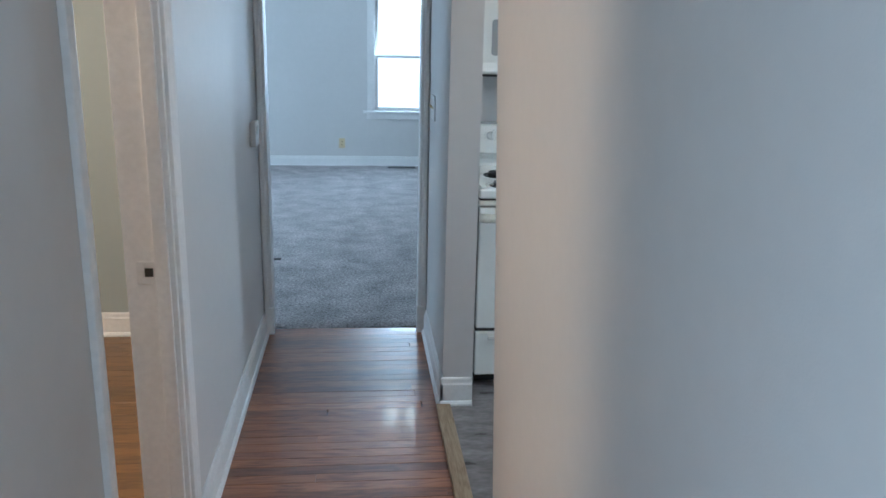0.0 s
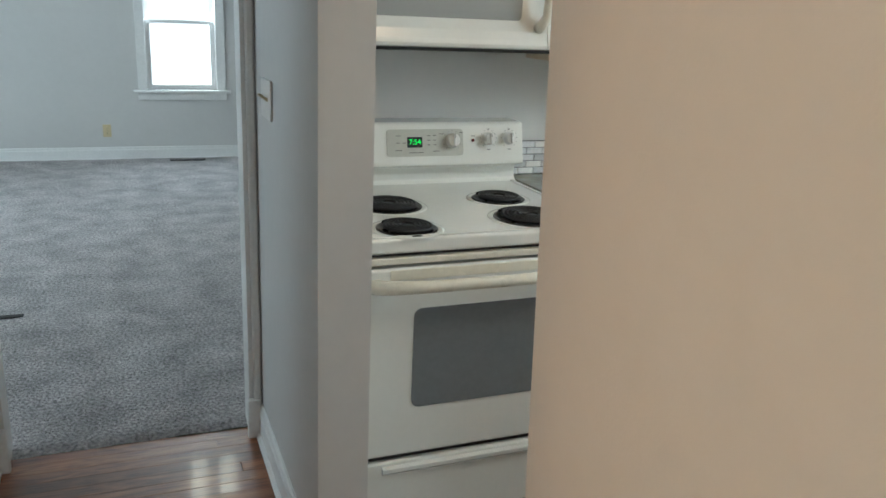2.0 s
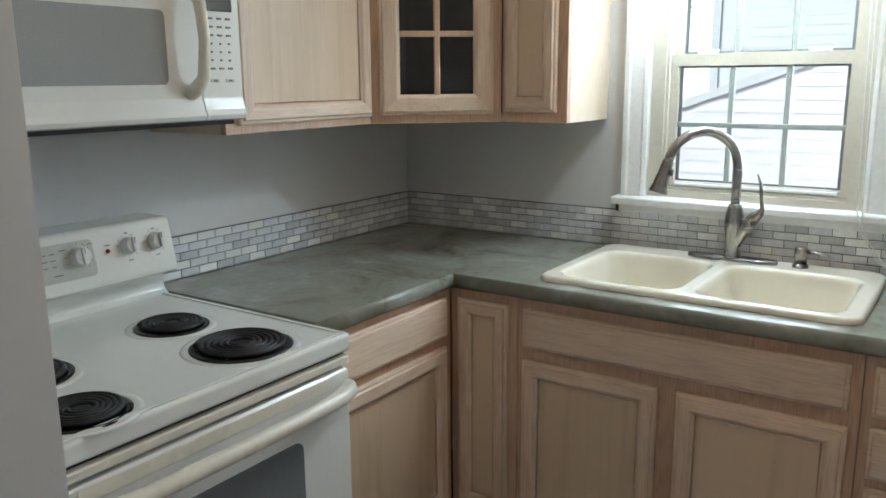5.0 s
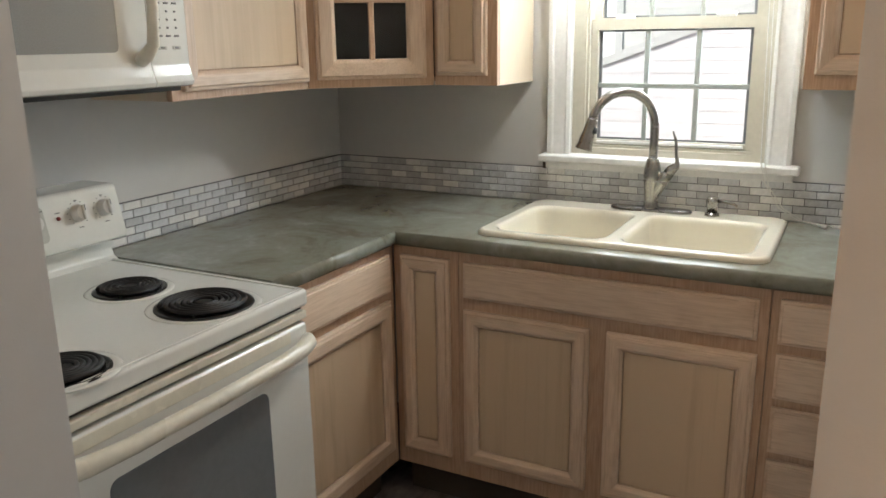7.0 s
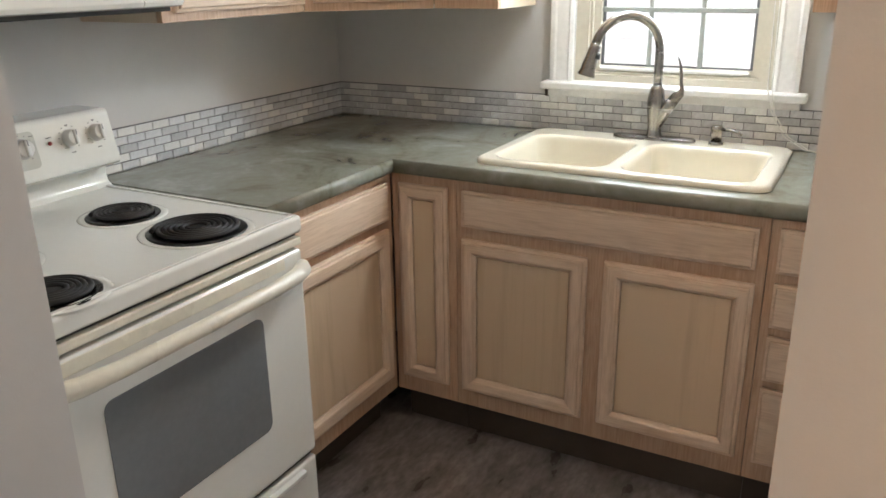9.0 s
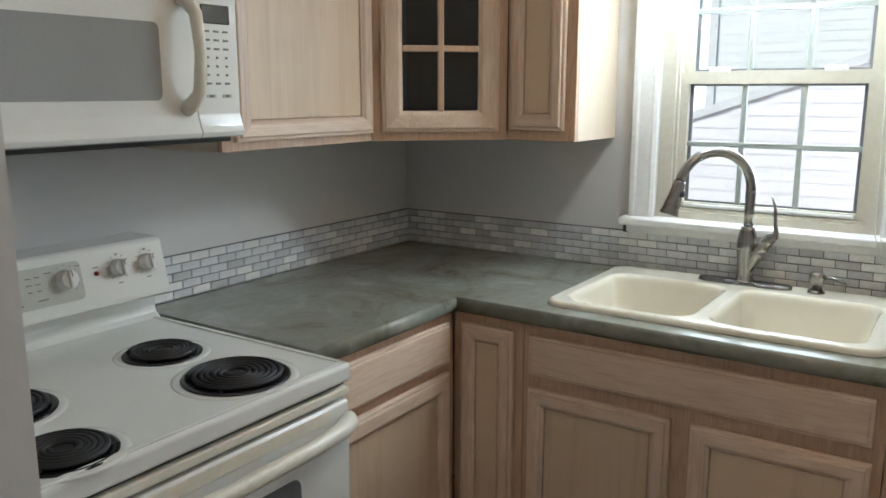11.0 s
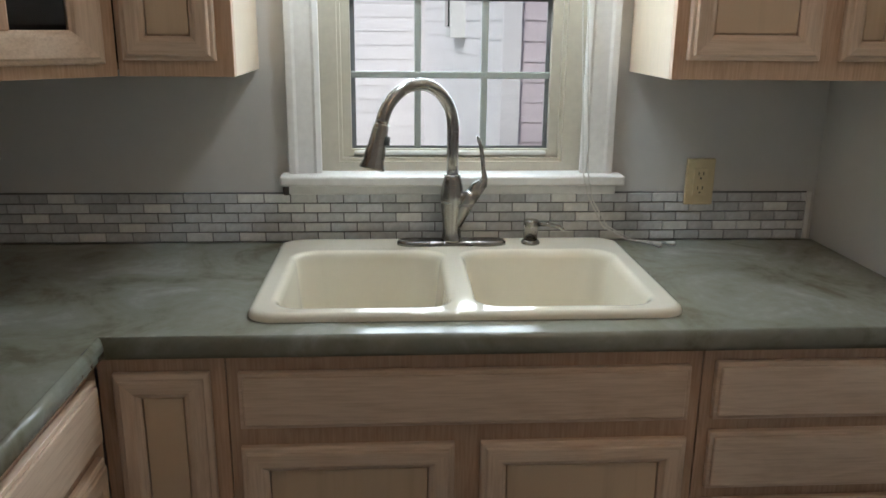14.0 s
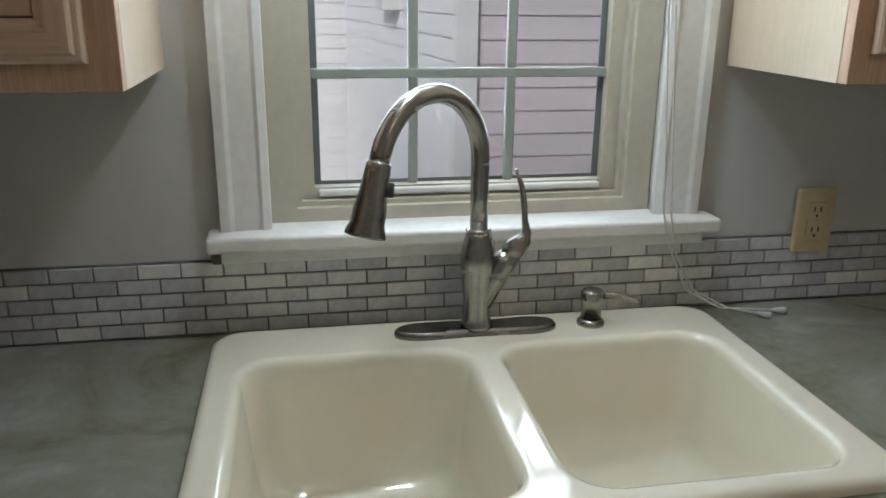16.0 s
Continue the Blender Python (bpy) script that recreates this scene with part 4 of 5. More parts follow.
pts = [(GX0 + 0.012, -0.740, hz - 0.004), (GX0 + 0.030, -0.757, hz - 0.002), (GX0 + 0.075, -0.776, hz), (GX0 + 0.16, -0.786, hz), (GM, -0.790, hz), (GX1 - 0.16, -0.786, hz), (GX1 - 0.075, -0.776, hz), (GX1 - 0.030, -0.757, hz - 0.002), (GX1 - 0.012, -0.740, hz - 0.004)]
tube(hb, pts, [0.018, 0.020, 0.0185, 0.0165, 0.016, 0.0165, 0.0185, 0.020, 0.018], 16)
part("oven_handle", hb, BISQUE, door, "bisque moulded handle")
part("handle_recess", block((GX0 + 0.07, -0.7395, 0.800), (GX1 - 0.07, -0.737, 0.828), 0.001, 1), BISQUE, door)
dr = part("storage_drawer", block((GX0 + 0.004, -0.735, 0.062), (GX1 - 0.004, -0.680, 0.268), 0.008, 3), ENAMEL, RANGE)
pr = bmesh.new()
prism(pr, [(-0.734, 0.256), (-0.748, 0.252), (-0.746, 0.238), (-0.734, 0.228)], "x", GX0 + 0.06, GX1 - 0.06, 0.002)
part("drawer_pull", pr, ENAMEL, dr, "moulded white drawer pull")
part("drawer_gap", block((GX0 + 0.006, -0.720, 0.269), (GX1 - 0.006, -0.676, 0.284)), SLOT, RANGE, "dark gap over the drawer")

# control panel with its curved lower back
gb = bmesh.new()
prof = [(-0.010, 0.90), (-0.010, 1.122), (-0.116, 1.122), (-0.125, 1.119), (-0.130, 1.112), (-0.156, 0.995), (-0.156, 0.986), (-0.148, 0.980), (-0.108, 0.976), (-0.094, 0.965), (-0.090, 0.945), (-0.096, 0.925), (-0.112, 0.914), (-0.112, 0.90)]
prism(gb, prof, "x", GX0 + 0.004, GX1 - 0.002, 0.003)
guard = part("backguard", gb, ENAMEL, RANGE)


def on_face(bm):
    return placed(bm, Matrix.Translation((0, -0.128, 1.122)) @ Matrix.Rotation(-math.atan2(0.028, 0.127), 4, "X"))


bez = bmesh.new()
prism(bez, rounded(-1.700, -1.433, -0.110, -0.022, 0.012, 4), "y", -0.0035, 0.004)
panel = part("control_panel", on_face(bez), PANELGREY, guard, "pale grey control panel")
part("clock_window", on_face(block((-1.630, -0.0055, -0.081), (-1.578, -0.003, -0.047), 0.001, 1)), DISPLAY, guard, "dark clock window")


def lettering(text, size, material, m, parent, name, label=""):
    """Raised print in Blender's own font."""
    cu = bpy.data.curves.new(name, "FONT")
    cu.body, cu.size, cu.align_x, cu.align_y, cu.extrude = text, size, "CENTER", "CENTER", 0.0003
    tmp = bpy.data.objects.new(name, cu)
    scene.collection.objects.link(tmp)
    bpy.context.view_layer.update()
    me = bpy.data.meshes.new_from_object(tmp.evaluated_get(bpy.context.evaluated_depsgraph_get()))
    scene.collection.objects.unlink(tmp)
    bpy.data.objects.remove(tmp)
    bm = bmesh.new()
    bm.from_mesh(me)
    bpy.data.meshes.remove(me)
    return part(name, placed(bm, m), material, parent, label)


UPRIGHT = Matrix.Rotation(radians(90), 4, "X")
GF = Matrix.Translation((0, -0.128, 1.122)) @ Matrix.Rotation(-math.atan2(0.028, 0.127), 4, "X")
lettering("7:54", 0.024, CLOCK, GF @ Matrix.Translation((-1.604, -0.006, -0.064)) @ UPRIGHT, guard, "clock_digits", "glowing green clock digits")


def knob(x, z, r, name="knob"):
    kb = bmesh.new()
    lathe(kb, (x, -0.003, z), [(r, 0.0), (r, 0.004), (r * 0.92, 0.007), (r * 0.86, 0.020), (r * 0.80, 0.023)], 24, (0, -1, 0))
    box(kb, (x - r * 0.22, -0.034, z - r * 0.84), (x + r * 0.22, -0.022, z + r * 0.84), 0.003, 2)
    k = part(name, on_face(kb), WHITEPL, guard, "white control knob")
    part("pointer", on_face(block((x - 0.001, -0.0350, z + r * 0.2), (x + 0.001, -0.0338, z + r * 0.8))), INK, k)
    marks = bmesh.new()
    for i in range(11):
        a = radians(-140 + 28 * i)
        cx, cz = x + (r + 0.008) * math.sin(a), z + (r + 0.008) * math.cos(a)
        box(marks, (cx - 0.0014, -0.0042, cz - 0.0009), (cx + 0.0014, -0.0028, cz + 0.0009))
    part("scale_marks", on_face(marks), INK, guard, "tiny printed marks round the knob")


knob(-1.472, -0.060, 0.024)
knob(-1.340, -0.056, 0.0215)
knob(-1.263, -0.056, 0.0215)
knob(-1.800, -0.056, 0.0215)
knob(-1.877, -0.056, 0.0215)
part("indicator_lamp", on_face(lathe(bmesh.new(), (-1.397, -0.003, -0.060), [(0.0055, 0.0), (0.005, 0.003), (0.002, 0.0045)], 14, (0, -1, 0))), LEDRED, guard, "small dark red indicator lamp")
for x, z, w in ((-1.660, -0.043, 0.018), (-1.640, -0.066, 0.012), (-1.662, -0.066, 0.012), (-1.660, -0.090, 0.022), (-1.555, -0.043, 0.012), (-1.535, -0.043, 0.012), (-1.555, -0.058, 0.012), (-1.535, -0.058, 0.012), (-1.555, -0.073, 0.010),
                (-1.535, -0.073, 0.010), (-1.60, -0.098, 0.05), (-1.53, -0.094, 0.024), (-1.510, -0.038, 0.016), (-1.440, -0.034, 0.012), (-1.397, -0.046, 0.014), (-1.340, -0.024, 0.008), (-1.263, -0.024, 0.008), (-1.340, -0.092, 0.012), (-1.263, -0.092, 0.012)):
    part("printed_mark", on_face(block((x - w / 2, -0.0042, z - 0.0012), (x + w / 2, -0.0033, z + 0.0012))), INK, guard)


def burner(x, y, r):
    b = part("drip_pan", lathe(bmesh.new(), (x, y, 0.9135), [(r + 0.010, 0.0), (r + 0.010, 0.0035), (r + 0.004, 0.0045), (r - 0.004, 0.0015), (r * 0.3, 0.0008), (0.004, 0.0008)], 36), DRIP, RANGE, "black drip bowl")
    part("burner_well", lathe(bmesh.new(), (x, y, 0.9132), [(r + 0.028, 0.0), (r + 0.026, 0.0022), (r + 0.016, 0.0030), (r + 0.011, 0.0012)], 40), ENAMEL, RANGE, "raised white ring round the burner")
    pts, turns = [], (6 if r > 0.085 else 5)
    for i in range(turns * 26 + 1):
        a = 2 * math.pi * i / 26
        rr = 0.020 + (r - 0.024) * i / (turns * 26)
        pts.append((x + rr * math.cos(a + 2.4), y + rr * math.sin(a + 2.4), 0.9225))
    part("coil", tube(bmesh.new(), pts, 0.0052, 8), COIL, b, "dark spiral heating coil")
    part("hub", lathe(bmesh.new(), (x, y, 0.915), [(0.018, 0.0), (0.018, 0.008), (0.014, 0.0095)], 18), COIL, b)
    sp = bmesh.new()
    for k in range(3):
        a = radians(90 + 120 * k)
        tube(sp, [(x, y, 0.9165), (x + (r - 0.002) * math.cos(a), y + (r - 0.002) * math.sin(a), 0.9165)], 0.0025, 6)
    part("coil_support", sp, COIL, b)


burner(-1.408, -0.612, 0.098)
burner(-1.398, -0.368, 0.074)
burner(-1.798, -0.652, 0.074)
burner(-1.770, -0.398, 0.090)

# ---- over-the-range microwave ----
MX0, MX1, MY, MZ0, MZ1 = -1.915, -1.158, -0.385, 1.370, 1.80
MW = thing("microwave", ((MX0 + MX1) / 2, -0.2, MZ0), "white over-the-range microwave with a grey window on the wall", "microwave")
part("body", block((MX0, -0.345, MZ0 + 0.006), (MX1, -0.004, MZ1), 0.004), ENAMEL, MW)
part("base_plate", block((MX0 + 0.01, -0.36, MZ0 - 0.008), (MX1 - 0.01, -0.01, MZ0 + 0.0055), 0.002, 1), SLOT, MW, "dark underside with vent and lamp")
DX = -1.278
prof = [(-0.346, MZ0 + 0.004), (-0.372, MZ0 + 0.002), (-0.392, MZ0 + 0.006), (-0.398, MZ0 + 0.016), (-0.392, MZ0 + 0.030), (-0.385, MZ0 + 0.055), (-0.385, 1.690), (-0.381, 1.696), (-0.346, 1.696)]
md = part("door", prism(bmesh.new(), prof, "x", MX0 + 0.002, DX - 0.001, 0.002), ENAMEL, MW)
wb = bmesh.new()
prism(wb, rounded(-1.852, -1.368, 1.456, 1.612, 0.014, 4), "y", -0.3875, -0.383)
part("window", wb, MWGLASS, md, "grey screened microwave window")
fr = bmesh.new()
prism(fr, rounded(-1.868, -1.352, 1.442, 1.640, 0.020, 5), "y", -0.3862, -0.383)
part("window_surround", fr, ENAMEL, md)
cp = part("control_side", prism(bmesh.new(), prof, "x", DX + 0.001, MX1 - 0.001, 0.002), ENAMEL, MW)
part("display", block((-1.258, -0.3872, 1.618), (-1.180, -0.384, 1.658), 0.002, 1), DISPLAY, cp, "dark display window")
HZ0, HZ1, HX = 1.436, 1.668, -1.309
hp = [(HX, -0.384, HZ0), (HX + 0.002, -0.402, HZ0 + 0.010), (HX + 0.006, -0.424, HZ0 + 0.035), (HX + 0.008, -0.432, (HZ0 + HZ1) / 2), (HX + 0.006, -0.424, HZ1 - 0.035), (HX + 0.002, -0.402, HZ1 - 0.010), (HX, -0.384, HZ1)]
part("handle", tube(bmesh.new(), hp, [0.016, 0.0165, 0.014, 0.0125, 0.014, 0.0165, 0.016], 14), BISQUE, md, "bisque curved door handle")
for r in range(8):
    for q in range(3):
        x, z = -1.2445 + 0.0255 * q, 1.602 - 0.0185 * r
        if r == 7:
            if q == 2:
                continue
            x, z = (-1.240, 1.464) if q == 0 else (-1.196, 1.464)
            part("button", block((x - 0.013, -0.3868, z - 0.004), (x + 0.013, -0.3845, z + 0.004), 0.001, 1), PANELGREY, cp, "pale grey push button")
        w = 0.0065 if r in (0, 1, 2, 6) else 0.0025
        if r == 7:
            w = 0.006
        part("key_print", block((x - w, -0.38705, z - 0.0022), (x + w, -0.3843, z + 0.0022)), INK, cp)
gr = part("vent_grille", block((MX0 + 0.004, -0.378, 1.700), (MX1 - 0.004, -0.346, MZ1 - 0.004), 0.006), ENAMEL, MW)
for k in range(5):
    part("louvre", block((MX0 + 0.03, -0.381, 1.712 + 0.016 * k), (MX1 - 0.03, -0.377, 1.720 + 0.016 * k)), PANELGREY, gr)

# ---- backsplash ----
PX, PZ, TH = 0.0640, 0.0241, 0.0216
meshes = {}


def tile_mesh(axis, w):
    key = (axis, round(w, 4))
    if key not in meshes:
        bm = bmesh.new()
        e = 0.0012
        lo, hi = (-0.0075, 0.0), (-0.0025, 0.0)
        pts = [[(0, 0, -0.005), (w, 0, -0.005), (w, TH, -0.005), (0, TH, -0.005)], [(0, 0, -0.0095), (w, 0, -0.0095), (w, TH, -0.0095), (0, TH, -0.0095)], [(e, e, -0.0107), (w - e, e, -0.0107), (w - e, TH - e, -0.0107), (e, TH - e, -0.0107)]]
        rows = []
        for r in pts:
            rows.append([bm.verts.new((u, d, z) if axis == "x" else (d, -u, z)) for u, z, d in r])
        for a, b in zip(rows, rows[1:]):
            for k in range(4):
                bm.faces.new((a[k], a[(k + 1) % 4], b[(k + 1) % 4], b[k]))
        bm.faces.new(rows[-1])
        bmesh.ops.recalc_face_normals(bm, faces=bm.faces)
        me = bpy.data.meshes.new("tile")
        bm.to_mesh(me)
        bm.free()
        pair = []
        for m in (TILE, TILE_PALE):
            c = me.copy()
            c.materials.append(m)
            pair.append(c)
        meshes[key] = pair
    return meshes[key]


def backsplash(axis, start, end, name, label):
    """Five running-bond rows of small marble tiles on dark grout; u runs from the corner outward."""
    if axis == "x":
        bed = block((start, -0.006, TOP), (end, -0.0005, TOP + 0.1228))
    else:
        bed = block((-0.006, -end, TOP), (-0.0005, -start, TOP + 0.1228))
    wall = solid(name, bed, GROUT, label, "backsplash")
    rng = random.Random(7 if axis == "x" else 11)
    for r in range(5):
        u = start - (PX / 2 if r % 2 else 0.0) - 0.012
        z = TOP + 0.0022 + PZ * r
        while u < end - 0.004:
            a, b = max(u + 0.0011, start + 0.0008), min(u + PX - 0.0011, end - 0.0008)
            u += PX
            if b - a < 0.006:
                continue
            ob = new("tile", tile_mesh(axis, b - a)[1 if rng.random() < 0.2 else 0])
            ob.location = (a, 0, z) if axis == "x" else (0, -a, z)
            ob.parent = wall
    return wall


backsplash("x", -1.206, -0.0115, "backsplash_north", "grey and white marble brick-tile backsplash behind the counter")
backsplash("y", 0.0005, 2.180, "backsplash_east", "grey and white marble brick-tile backsplash under the window")
solid("backsplash_end_trim", block((-0.013, -2.191, TOP + 0.001), (-0.0005, -2.181, TOP + 0.1225), 0.002), TRIM, "white edge strip ending the tiles", "trim")

# ---- small wall fittings ----


def outlet(name, where, m, label, mat):
    """A wall plate with two sockets. Local x to the right, -y outward."""
    t = thing(name, where, label, "outlet")
    M = Matrix.Translation(where) @ m
    part("cover_plate", placed(block((-0.036, -0.010, -0.058), (0.036, 0.0, 0.058), 0.003, 2), M), mat, t)
    part("insert", placed(block((-0.0175, -0.0135, -0.034), (0.0175, -0.0095, 0.034), 0.001, 1), M), mat, t)
    for dz in (0.018, -0.018):
        for dx, w in ((-0.006, 0.001), (0.006, 0.0013)):
            part("slot", placed(block((dx - w, -0.0142, dz - 0.001), (dx + w, -0.0130, dz + 0.0075)), M), SLOT, t)
        part("ground_hole", placed(block((-0.0022, -0.0142, dz - 0.0105), (0.0022, -0.0130, dz - 0.006), 0.0005, 1), M), SLOT, t)
    part("button", placed(block((-0.006, -0.0148, -0.003), (0.006, -0.0132, 0.003), 0.0008, 1), M), mat, t)
    return t


FACE_W = Matrix.Rotation(radians(-90), 4, "Z")
outlet("outlet", (-0.008, -1.896, 1.064), FACE_W, "ivory duplex wall outlet above the backsplash tiles", IVORY)
outlet("outlet", (-2.651, 5.498, 0.278), Matrix.Identity(4), "ivory wall outlet on the living-room wall", IVORY)

WP = thing("wall_plate", (-1.32, -0.004, 1.09), "small tan wall plate half hidden behind the range", "wall plate")
part("plate", block((-1.362, -0.007, 1.04), (-1.284, -0.0005, 1.119), 0.002), IVORY, WP)
part("screw", lathe(bmesh.new(), (-1.355, -0.007, 1.112), [(0.004, 0.0), (0.003, 0.002)], 10, (0, -1, 0)), SLOT, WP)

SW = thing("light_switch", (HALL_R - 0.002, -0.245, 1.21), "yellowed ivory toggle switch plate on the hall wall", "switch")
part("cover_plate", block((HALL_R - 0.008, -0.325, 1.153), (HALL_R - 0.001, -0.165, 1.267), 0.003), WHITEPL, SW)
for y in (-0.205, -0.285):
    part("toggle", tube(bmesh.new(), [(HALL_R - 0.007, y, 1.21), (HALL_R - 0.022, y, 1.219)], [0.005, 0.0035], 8), IVORY, SW, "ivory toggle lever")

TS = thing("thermostat", (HALL_L + 0.012, -0.23, 1.075), "small white thermostat on the hall wall", "thermostat")
part("case", block((HALL_L + 0.001, -0.29, 1.02), (HALL_L + 0.028, -0.17, 1.135), 0.006, 3), WHITEPL, TS)
part("screen", block((HALL_L + 0.027, -0.265, 1.075), (HALL_L + 0.0288, -0.195, 1.115), 0.001, 1), PANELGREY, TS)

# floor registers in the carpet
REG = thing("floor_register", (-1.955, 5.37, 0.014), "dark metal floor register by the window", "register")
part("frame", block((-2.112, 5.315, 0.010), (-1.79, 5.42, 0.019), 0.002, 1), SLOT, REG)
for k in range(12):
    part("slat", block((-2.103 + 0.0255 * k, 5.33, 0.0185), (-2.087 + 0.0255 * k, 5.405, 0.0215)), STEEL_DARK, REG)
REG2 = thing("floor_register", (-3.08, 1.38, 0.014), "dark slotted floor register in the carpet", "register")
part("frame", block((-3.29, 1.365, 0.010), (-2.987, 1.40, 0.020), 0.002, 1), SLOT, REG2)

# living-room ceiling light, hanging before the window
CH = thing("pendant_light", (-2.07, 2.50, H), "lit brass ceiling light with white bell glass shades", "ceiling light")
part("stem", tube(bmesh.new(), [(-2.07, 2.50, H), (-2.07, 2.50, 1.87)], 0.010, 10), BRASS, CH)
part("canopy", lathe(bmesh.new(), (-2.07, 2.50, H - 0.03), [(0.03, 0.0), (0.065, 0.02), (0.065, 0.03)], 20), BRASS, CH)
part("hub", lathe(bmesh.new(), (-2.07, 2.50, 1.79), [(0.006, 0.0), (0.03, 0.02), (0.04, 0.06), (0.02, 0.10)], 20), BRASS, CH)
for k in range(4):
    a = radians(35 + 90 * k)
    px, py = -2.07 + 0.135 * math.cos(a), 2.50 + 0.135 * math.sin(a)
    part("arm", tube(bmesh.new(), [(-2.07, 2.50, 1.83), (-2.07 + 0.07 * math.cos(a), 2.50 + 0.07 * math.sin(a), 1.855), (px, py, 1.82)], 0.006, 8), BRASS, CH)
    part("shade", lathe(bmesh.new(), (px, py, 1.69), [(0.062, 0.0), (0.060, 0.002), (0.055, 0.03), (0.046, 0.07), (0.030, 0.105), (0.018, 0.125)], 20), LIT_SHADE, CH, "glowing white bell glass shade")

# flush ceiling lamps over kitchen and bedroom
for nm, x, y in (("kitchen", -1.35, -1.62), ("bedroom", BEDROOM_LAMP_AT[0], BEDROOM_LAMP_AT[1])):
    fx = thing("ceiling_light", (x, y, H), "round flush ceiling light with a brass rim", "ceiling light")
    part("base", lathe(bmesh.new(), (x, y, H - 0.03), [(0.13, 0.0), (0.14, 0.01), (0.14, 0.029)], 28), BRASS, fx)

# small two-bulb light hanging over the sink
SL = thing("sink_light", (-0.21, -1.27, H), "small nickel two-bulb light over the sink", "ceiling light")
part("base", lathe(bmesh.new(), (-0.21, -1.27, H - 0.025), [(0.045, 0.0), (0.095, 0.006), (0.10, 0.024)], 24), STEEL, SL)
for y, z in ((-1.205, 1.875), (-1.335, 2.05)):
    part("arm", tube(bmesh.new(), [(-0.21, -1.27 + 0.4 * (y + 1.27), H - 0.02), (-0.21, y, H - 0.07), (-0.21, y, z + 0.09)], 0.006, 8), STEEL, SL)
    # unseen bell shade, added to keep the bulb's light off the upper cabinets
    part("shade", lathe(bmesh.new(), (-0.21, y, z - 0.022), [(0.066, 0.0), (0.062, 0.02), (0.050, 0.075), (0.024, 0.108), (0.020, 0.112), (0.020, 0.115), (0.026, 0.112), (0.053, 0.077), (0.065, 0.02), (0.069, 0.0)], 24, ring=True), WHITEPL, SL, "added white metal bell shade, out of view")
    part("socket", lathe(bmesh.new(), (-0.21, y, z + 0.045), [(0.017, 0.0), (0.019, 0.01), (0.019, 0.045), (0.006, 0.055)], 16), STEEL, SL)

# ---- floors laid in strips ----
bw = 0.0572


def strip_floor(parent, x0, x1, y0, y1, mat, seed, z=-0.001):
    rng = random.Random(seed)
    cache = {}
    y = y1 - bw
    while y > y0 - bw:
        cuts = [x0]
        while cuts[-1] < x1:
            cuts.append(min(x1, cuts[-1] + rng.uniform(0.7, 1.8) if len(cuts) > 1 else x0 + rng.uniform(0.3, 1.8)))
        for a, b in zip(cuts, cuts[1:]):
            w = round(b - a, 2)
            if w < 0.02:
                continue
            if w not in cache:
                bm = block((0, 0.00025, -0.014), (w - 0.0004, bw - 0.00025, 0.0), 0.0007, 1)
                me = bpy.data.meshes.new("floor_board")
                bmesh.ops.recalc_face_normals(bm, faces=bm.faces)
                bm.to_mesh(me)
                bm.free()
                me.materials.append(mat)
                cache[w] = me
            ob = new("floor_board", cache[w])
            ob.location = (a, y, z + rng.uniform(-0.0006, 0.0))
            ob.rotation_euler = (rng.uniform(-0.014, 0.014), rng.uniform(-0.0006, 0.0006), 0)   # cupped, worn boards
            ob.parent = parent
        y -= bw


hall_floor = solid("hall_floor", block((HALL_L, -5.2, -0.0155), (HALL_R + 0.009, 0.058, -0.0148)), SLOT, "red-brown oak strip floor laid across the hall", "floor")
strip_floor(hall_floor, HALL_L, HALL_R + 0.009, -5.2, 0.060, FLOORWOOD, 3)
room_floor = solid("bedroom_floor", block((-4.9, -3.0, -0.0155), (HALL_L - 0.001, 0.0, -0.0148)), SLOT, "honey oak strip floor of the bedroom", "floor")
strip_floor(room_floor, -4.9, HALL_L - 0.001, -3.0, 0.0, ROOMWOOD, 5)

# ---- outside: ground, neighbouring houses, trees ----
solid("ground", joined(((-400, -400, -0.75), (400, 400, -0.62))), GRASS, "dull winter lawn", "ground")


solid("backdrop", block((70, -60, -6), (70.1, 110, 60)), OVERCAST, "plain white overcast sky far beyond the yard", "backdrop")
solid("backdrop", block((-7, 9.0, -3), (4, 9.02, 6)), OVERCAST, "plain white overcast sky beyond the living-room window", "backdrop")


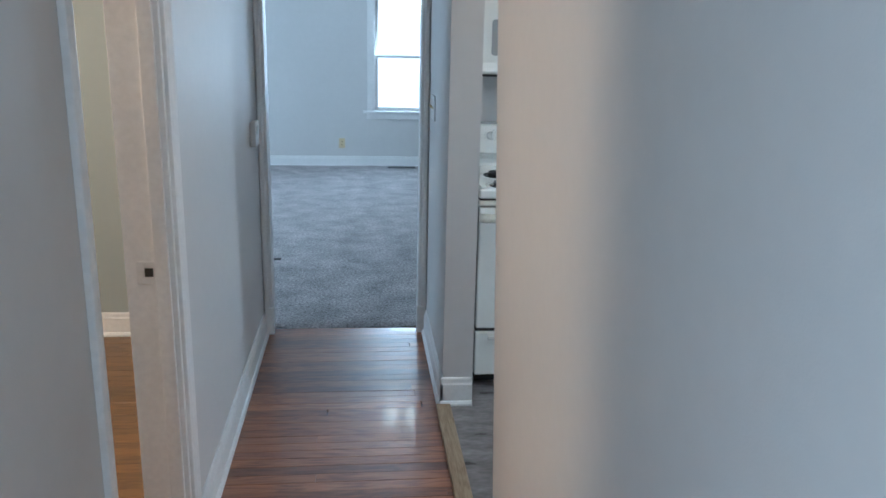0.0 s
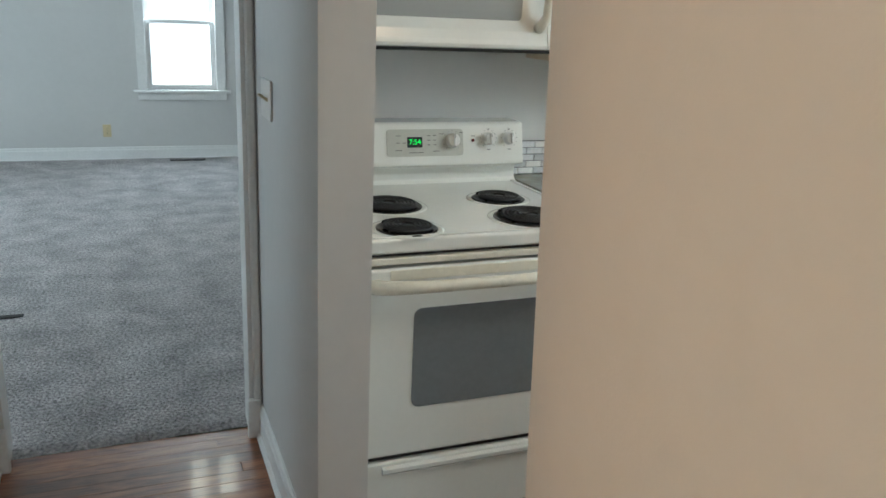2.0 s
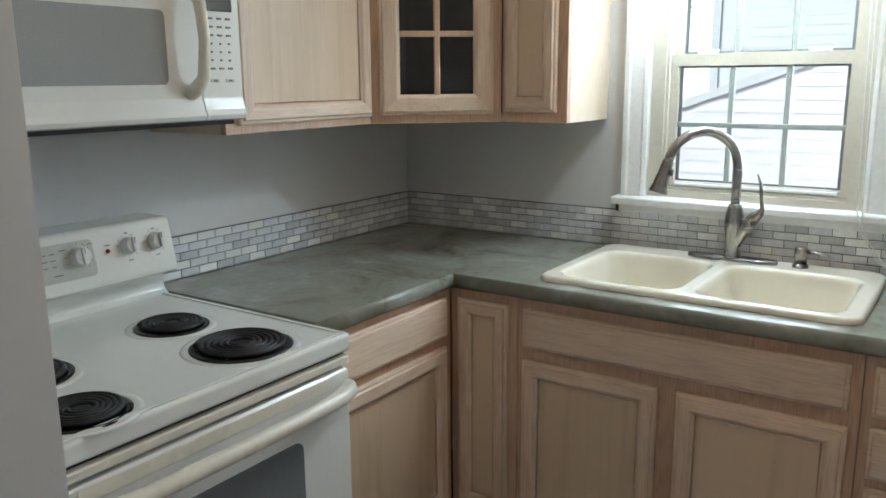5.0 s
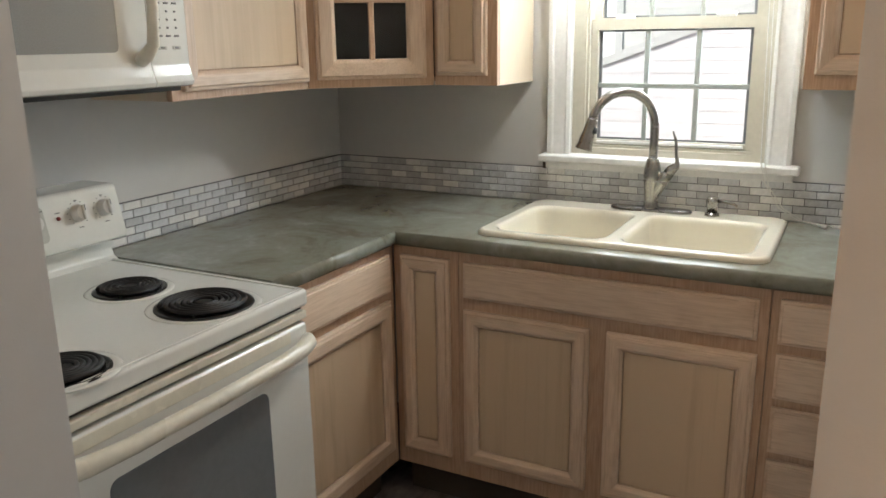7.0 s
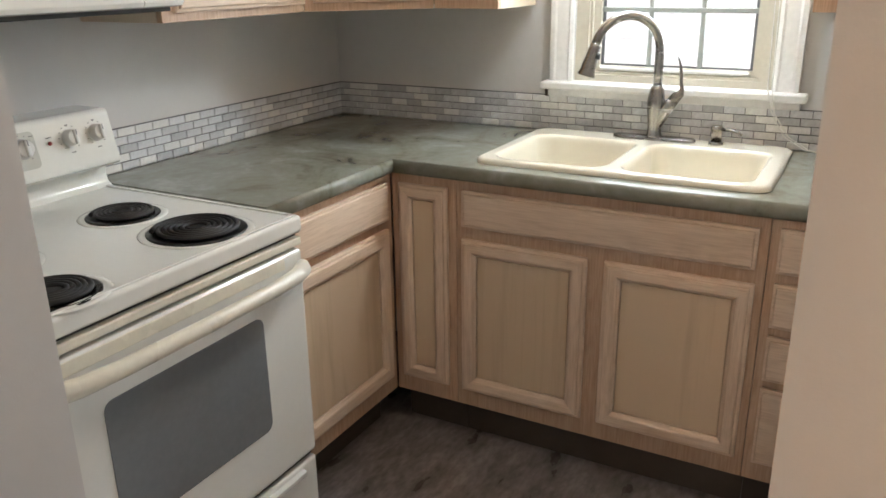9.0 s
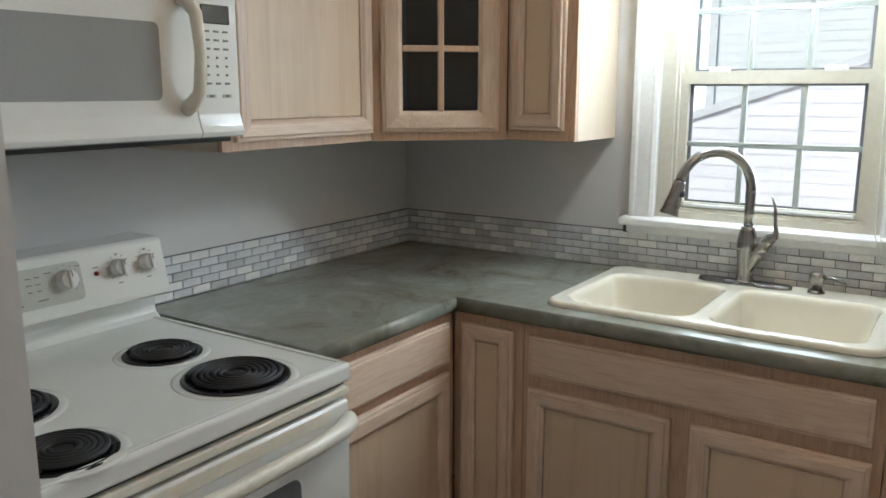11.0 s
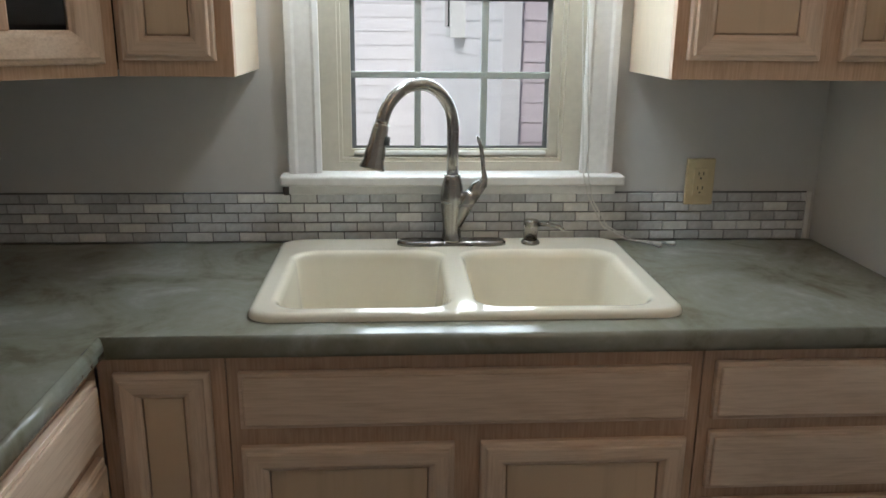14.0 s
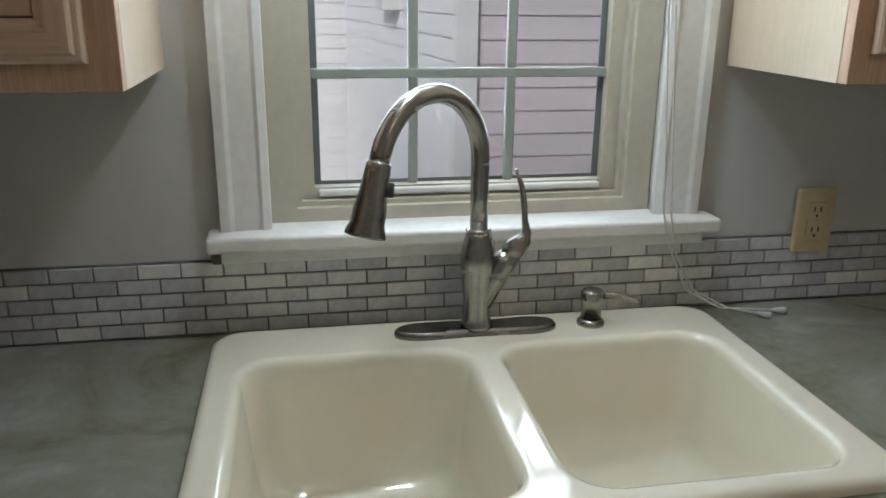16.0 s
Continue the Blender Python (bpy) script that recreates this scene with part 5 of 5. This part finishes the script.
def siding_wall(house, a, b, z0, z1, pitch, mat, name="wall", rake=None):
    """A wall of lapped boards from a to b (plan points, outside on the left of the way); each board leans out at its foot."""
    a, b = Vector((*a, 0)), Vector((*b, 0))
    along = (b - a).normalized()
    out = Vector((along.y, -along.x, 0)) * -1
    w = part(name, prism(bmesh.new(), [tuple((a - out * 0.02)[:2]), tuple((b - out * 0.02)[:2]), tuple((b - out * 0.12)[:2]), tuple((a - out * 0.12)[:2])], "z", z0, z1 if not rake else min(rake)), mat, house)
    z = z0
    while z < z1 - 1e-4:
        t = min(z + pitch, z1)
        p, q = a, b
        if rake:
            ha, hb = rake
            if t > min(ha, hb):
                f = (t - ha) / (hb - ha)
                if f >= 1:
                    break
                p = a + (b - a) * max(0, f) if hb > ha else a
        bm = bmesh.new()
        v = [bm.verts.new(c) for c in (p - out * 0.02 + Vector((0, 0, z)), q - out * 0.02 + Vector((0, 0, z)), q + out * 0.009 + Vector((0, 0, z)), p + out * 0.009 + Vector((0, 0, z)),
                                       p - out * 0.02 + Vector((0, 0, t)), q - out * 0.02 + Vector((0, 0, t)), q + out * 0.002 + Vector((0, 0, t)), p + out * 0.002 + Vector((0, 0, t)))]
        for f in ((0, 1, 2, 3), (4, 5, 6, 7), (3, 2, 6, 7), (0, 1, 5, 4), (0, 3, 7, 4), (1, 2, 6, 5)):
            bm.faces.new([v[i] for i in f])
        part("siding_board", bm, mat, w)
        z = t
    return w


NH = thing("neighbour_house", (3.4, -3.2, -0.62), "neighbouring house with lapped siding, mauve on the wall facing the window", "house")
# the window-facing wall is darker and more mauve than the side wall
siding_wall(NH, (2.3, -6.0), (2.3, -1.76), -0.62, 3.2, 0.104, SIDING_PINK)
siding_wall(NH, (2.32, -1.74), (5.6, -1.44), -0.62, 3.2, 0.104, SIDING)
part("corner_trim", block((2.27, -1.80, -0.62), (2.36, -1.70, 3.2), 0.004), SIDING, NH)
part("roof", prism(bmesh.new(), [(-6.3, 3.2), (-1.2, 3.2), (-3.7, 5.0)], "x", 2.0, 6.2), ROOFING, NH)
nw = part("window", block((3.55, -1.625, 1.35), (3.95, -1.52, 2.3), 0.004), TRIM, NH, "white framed window")
part("pane", block((3.60, -1.60, 1.42), (3.90, -1.508, 2.24)), DISPLAY, nw, "dark glass")

FH = thing("neighbour_garage", (7.5, -0.4, -0.62), "white-sided garage with a gabled roof", "house")
siding_wall(FH, (5.7, -4.2), (5.7, 1.0), -0.62, 1.12, 0.125, SIDING)
gable = part("gable", prism(bmesh.new(), [(1.0, 1.12), (-4.2, 1.12), (-4.2, 2.27), (-2.286, 2.27)], "x", 5.70, 5.8), SIDING, FH)
for k in range(9):
    z = 1.12 + 0.125 * k
    y1 = 1.0 - (z + 0.125 - 1.12) / 0.35
    part("siding_board", prism(bmesh.new(), [(5.70, z), (5.690, z), (5.698, z + 0.125), (5.70, z + 0.125)], "y", -4.2, y1), SIDING, gable)
part("roof", prism(bmesh.new(), [(1.35, 0.995), (-2.35, 2.29), (-2.35, 2.32), (1.35, 1.025)], "x", 5.683, 6.3), PALE_ROOF, FH)
part("rake_trim", prism(bmesh.new(), [(1.36, 0.945), (-2.35, 2.24), (-2.35, 2.33), (1.36, 1.03)], "x", 5.666, 5.682), TRIM, FH)

WH = thing("white_house", (12.0, -3.0, -0.62), "tall white-sided house behind the garage", "house")
siding_wall(WH, (10.4, -7.5), (10.4, 1.78), -0.62, 6.4, 0.14, SIDING_CREAM)
part("corner_trim", block((10.36, 1.76, -0.62), (10.46, 1.88, 6.4), 0.004), TRIM, WH)
part("roof", prism(bmesh.new(), [(10.1, 6.4), (16.0, 6.4), (13.0, 8.6)], "y", -7.8, 2.1), ROOFING, WH)
siding_wall(WH, (15.6, 1.80), (10.46, 1.80), -0.62, 6.4, 0.14, SIDING_CREAM)


def bare_tree(x, y, h, seed):
    rng = random.Random(seed)
    t = thing("tree", (x, y, -0.62), "leafless grey winter tree behind the garage", "tree", "bare trees")
    tb, cb = bmesh.new(), bmesh.new()
    tube(tb, [(x, y, -0.62), (x + 0.05, y, h * 0.3), (x, y + 0.1, h * 0.6), (x + 0.1, y, h)], [0.12, 0.10, 0.07, 0.03], 10)

    def limb(p, d, length, r, depth):
        q = p + d * length
        m = (p + q) / 2 + Vector((rng.uniform(-1, 1), rng.uniform(-1, 1), 0.3)) * length * 0.08
        tube(cb, [p, m, q], [r, r * 0.75, r * 0.5], 5, False)
        if depth:
            for _ in range(4):
                e = (d + Vector((rng.uniform(-1, 1), rng.uniform(-1, 1), rng.uniform(-0.2, 0.9)))).normalized()
                limb(p + (q - p) * rng.uniform(0.4, 1.0), e, length * rng.uniform(0.5, 0.75), r * 0.5, depth - 1)
    for k in range(9):
        z = h * rng.uniform(0.3, 0.95)
        a = rng.uniform(0, 6.28)
        limb(Vector((x, y, z)), Vector((math.cos(a), math.sin(a), rng.uniform(0.3, 1.0))).normalized(), h * 0.28, 0.05, 3)
    part("trunk", tb, BARK, t)
    part("crown", cb, BARK, t, "fine bare branches")


bare_tree(26.0, 8.6, 7.0, 1)
bare_tree(32.0, 11.5, 8.0, 2)
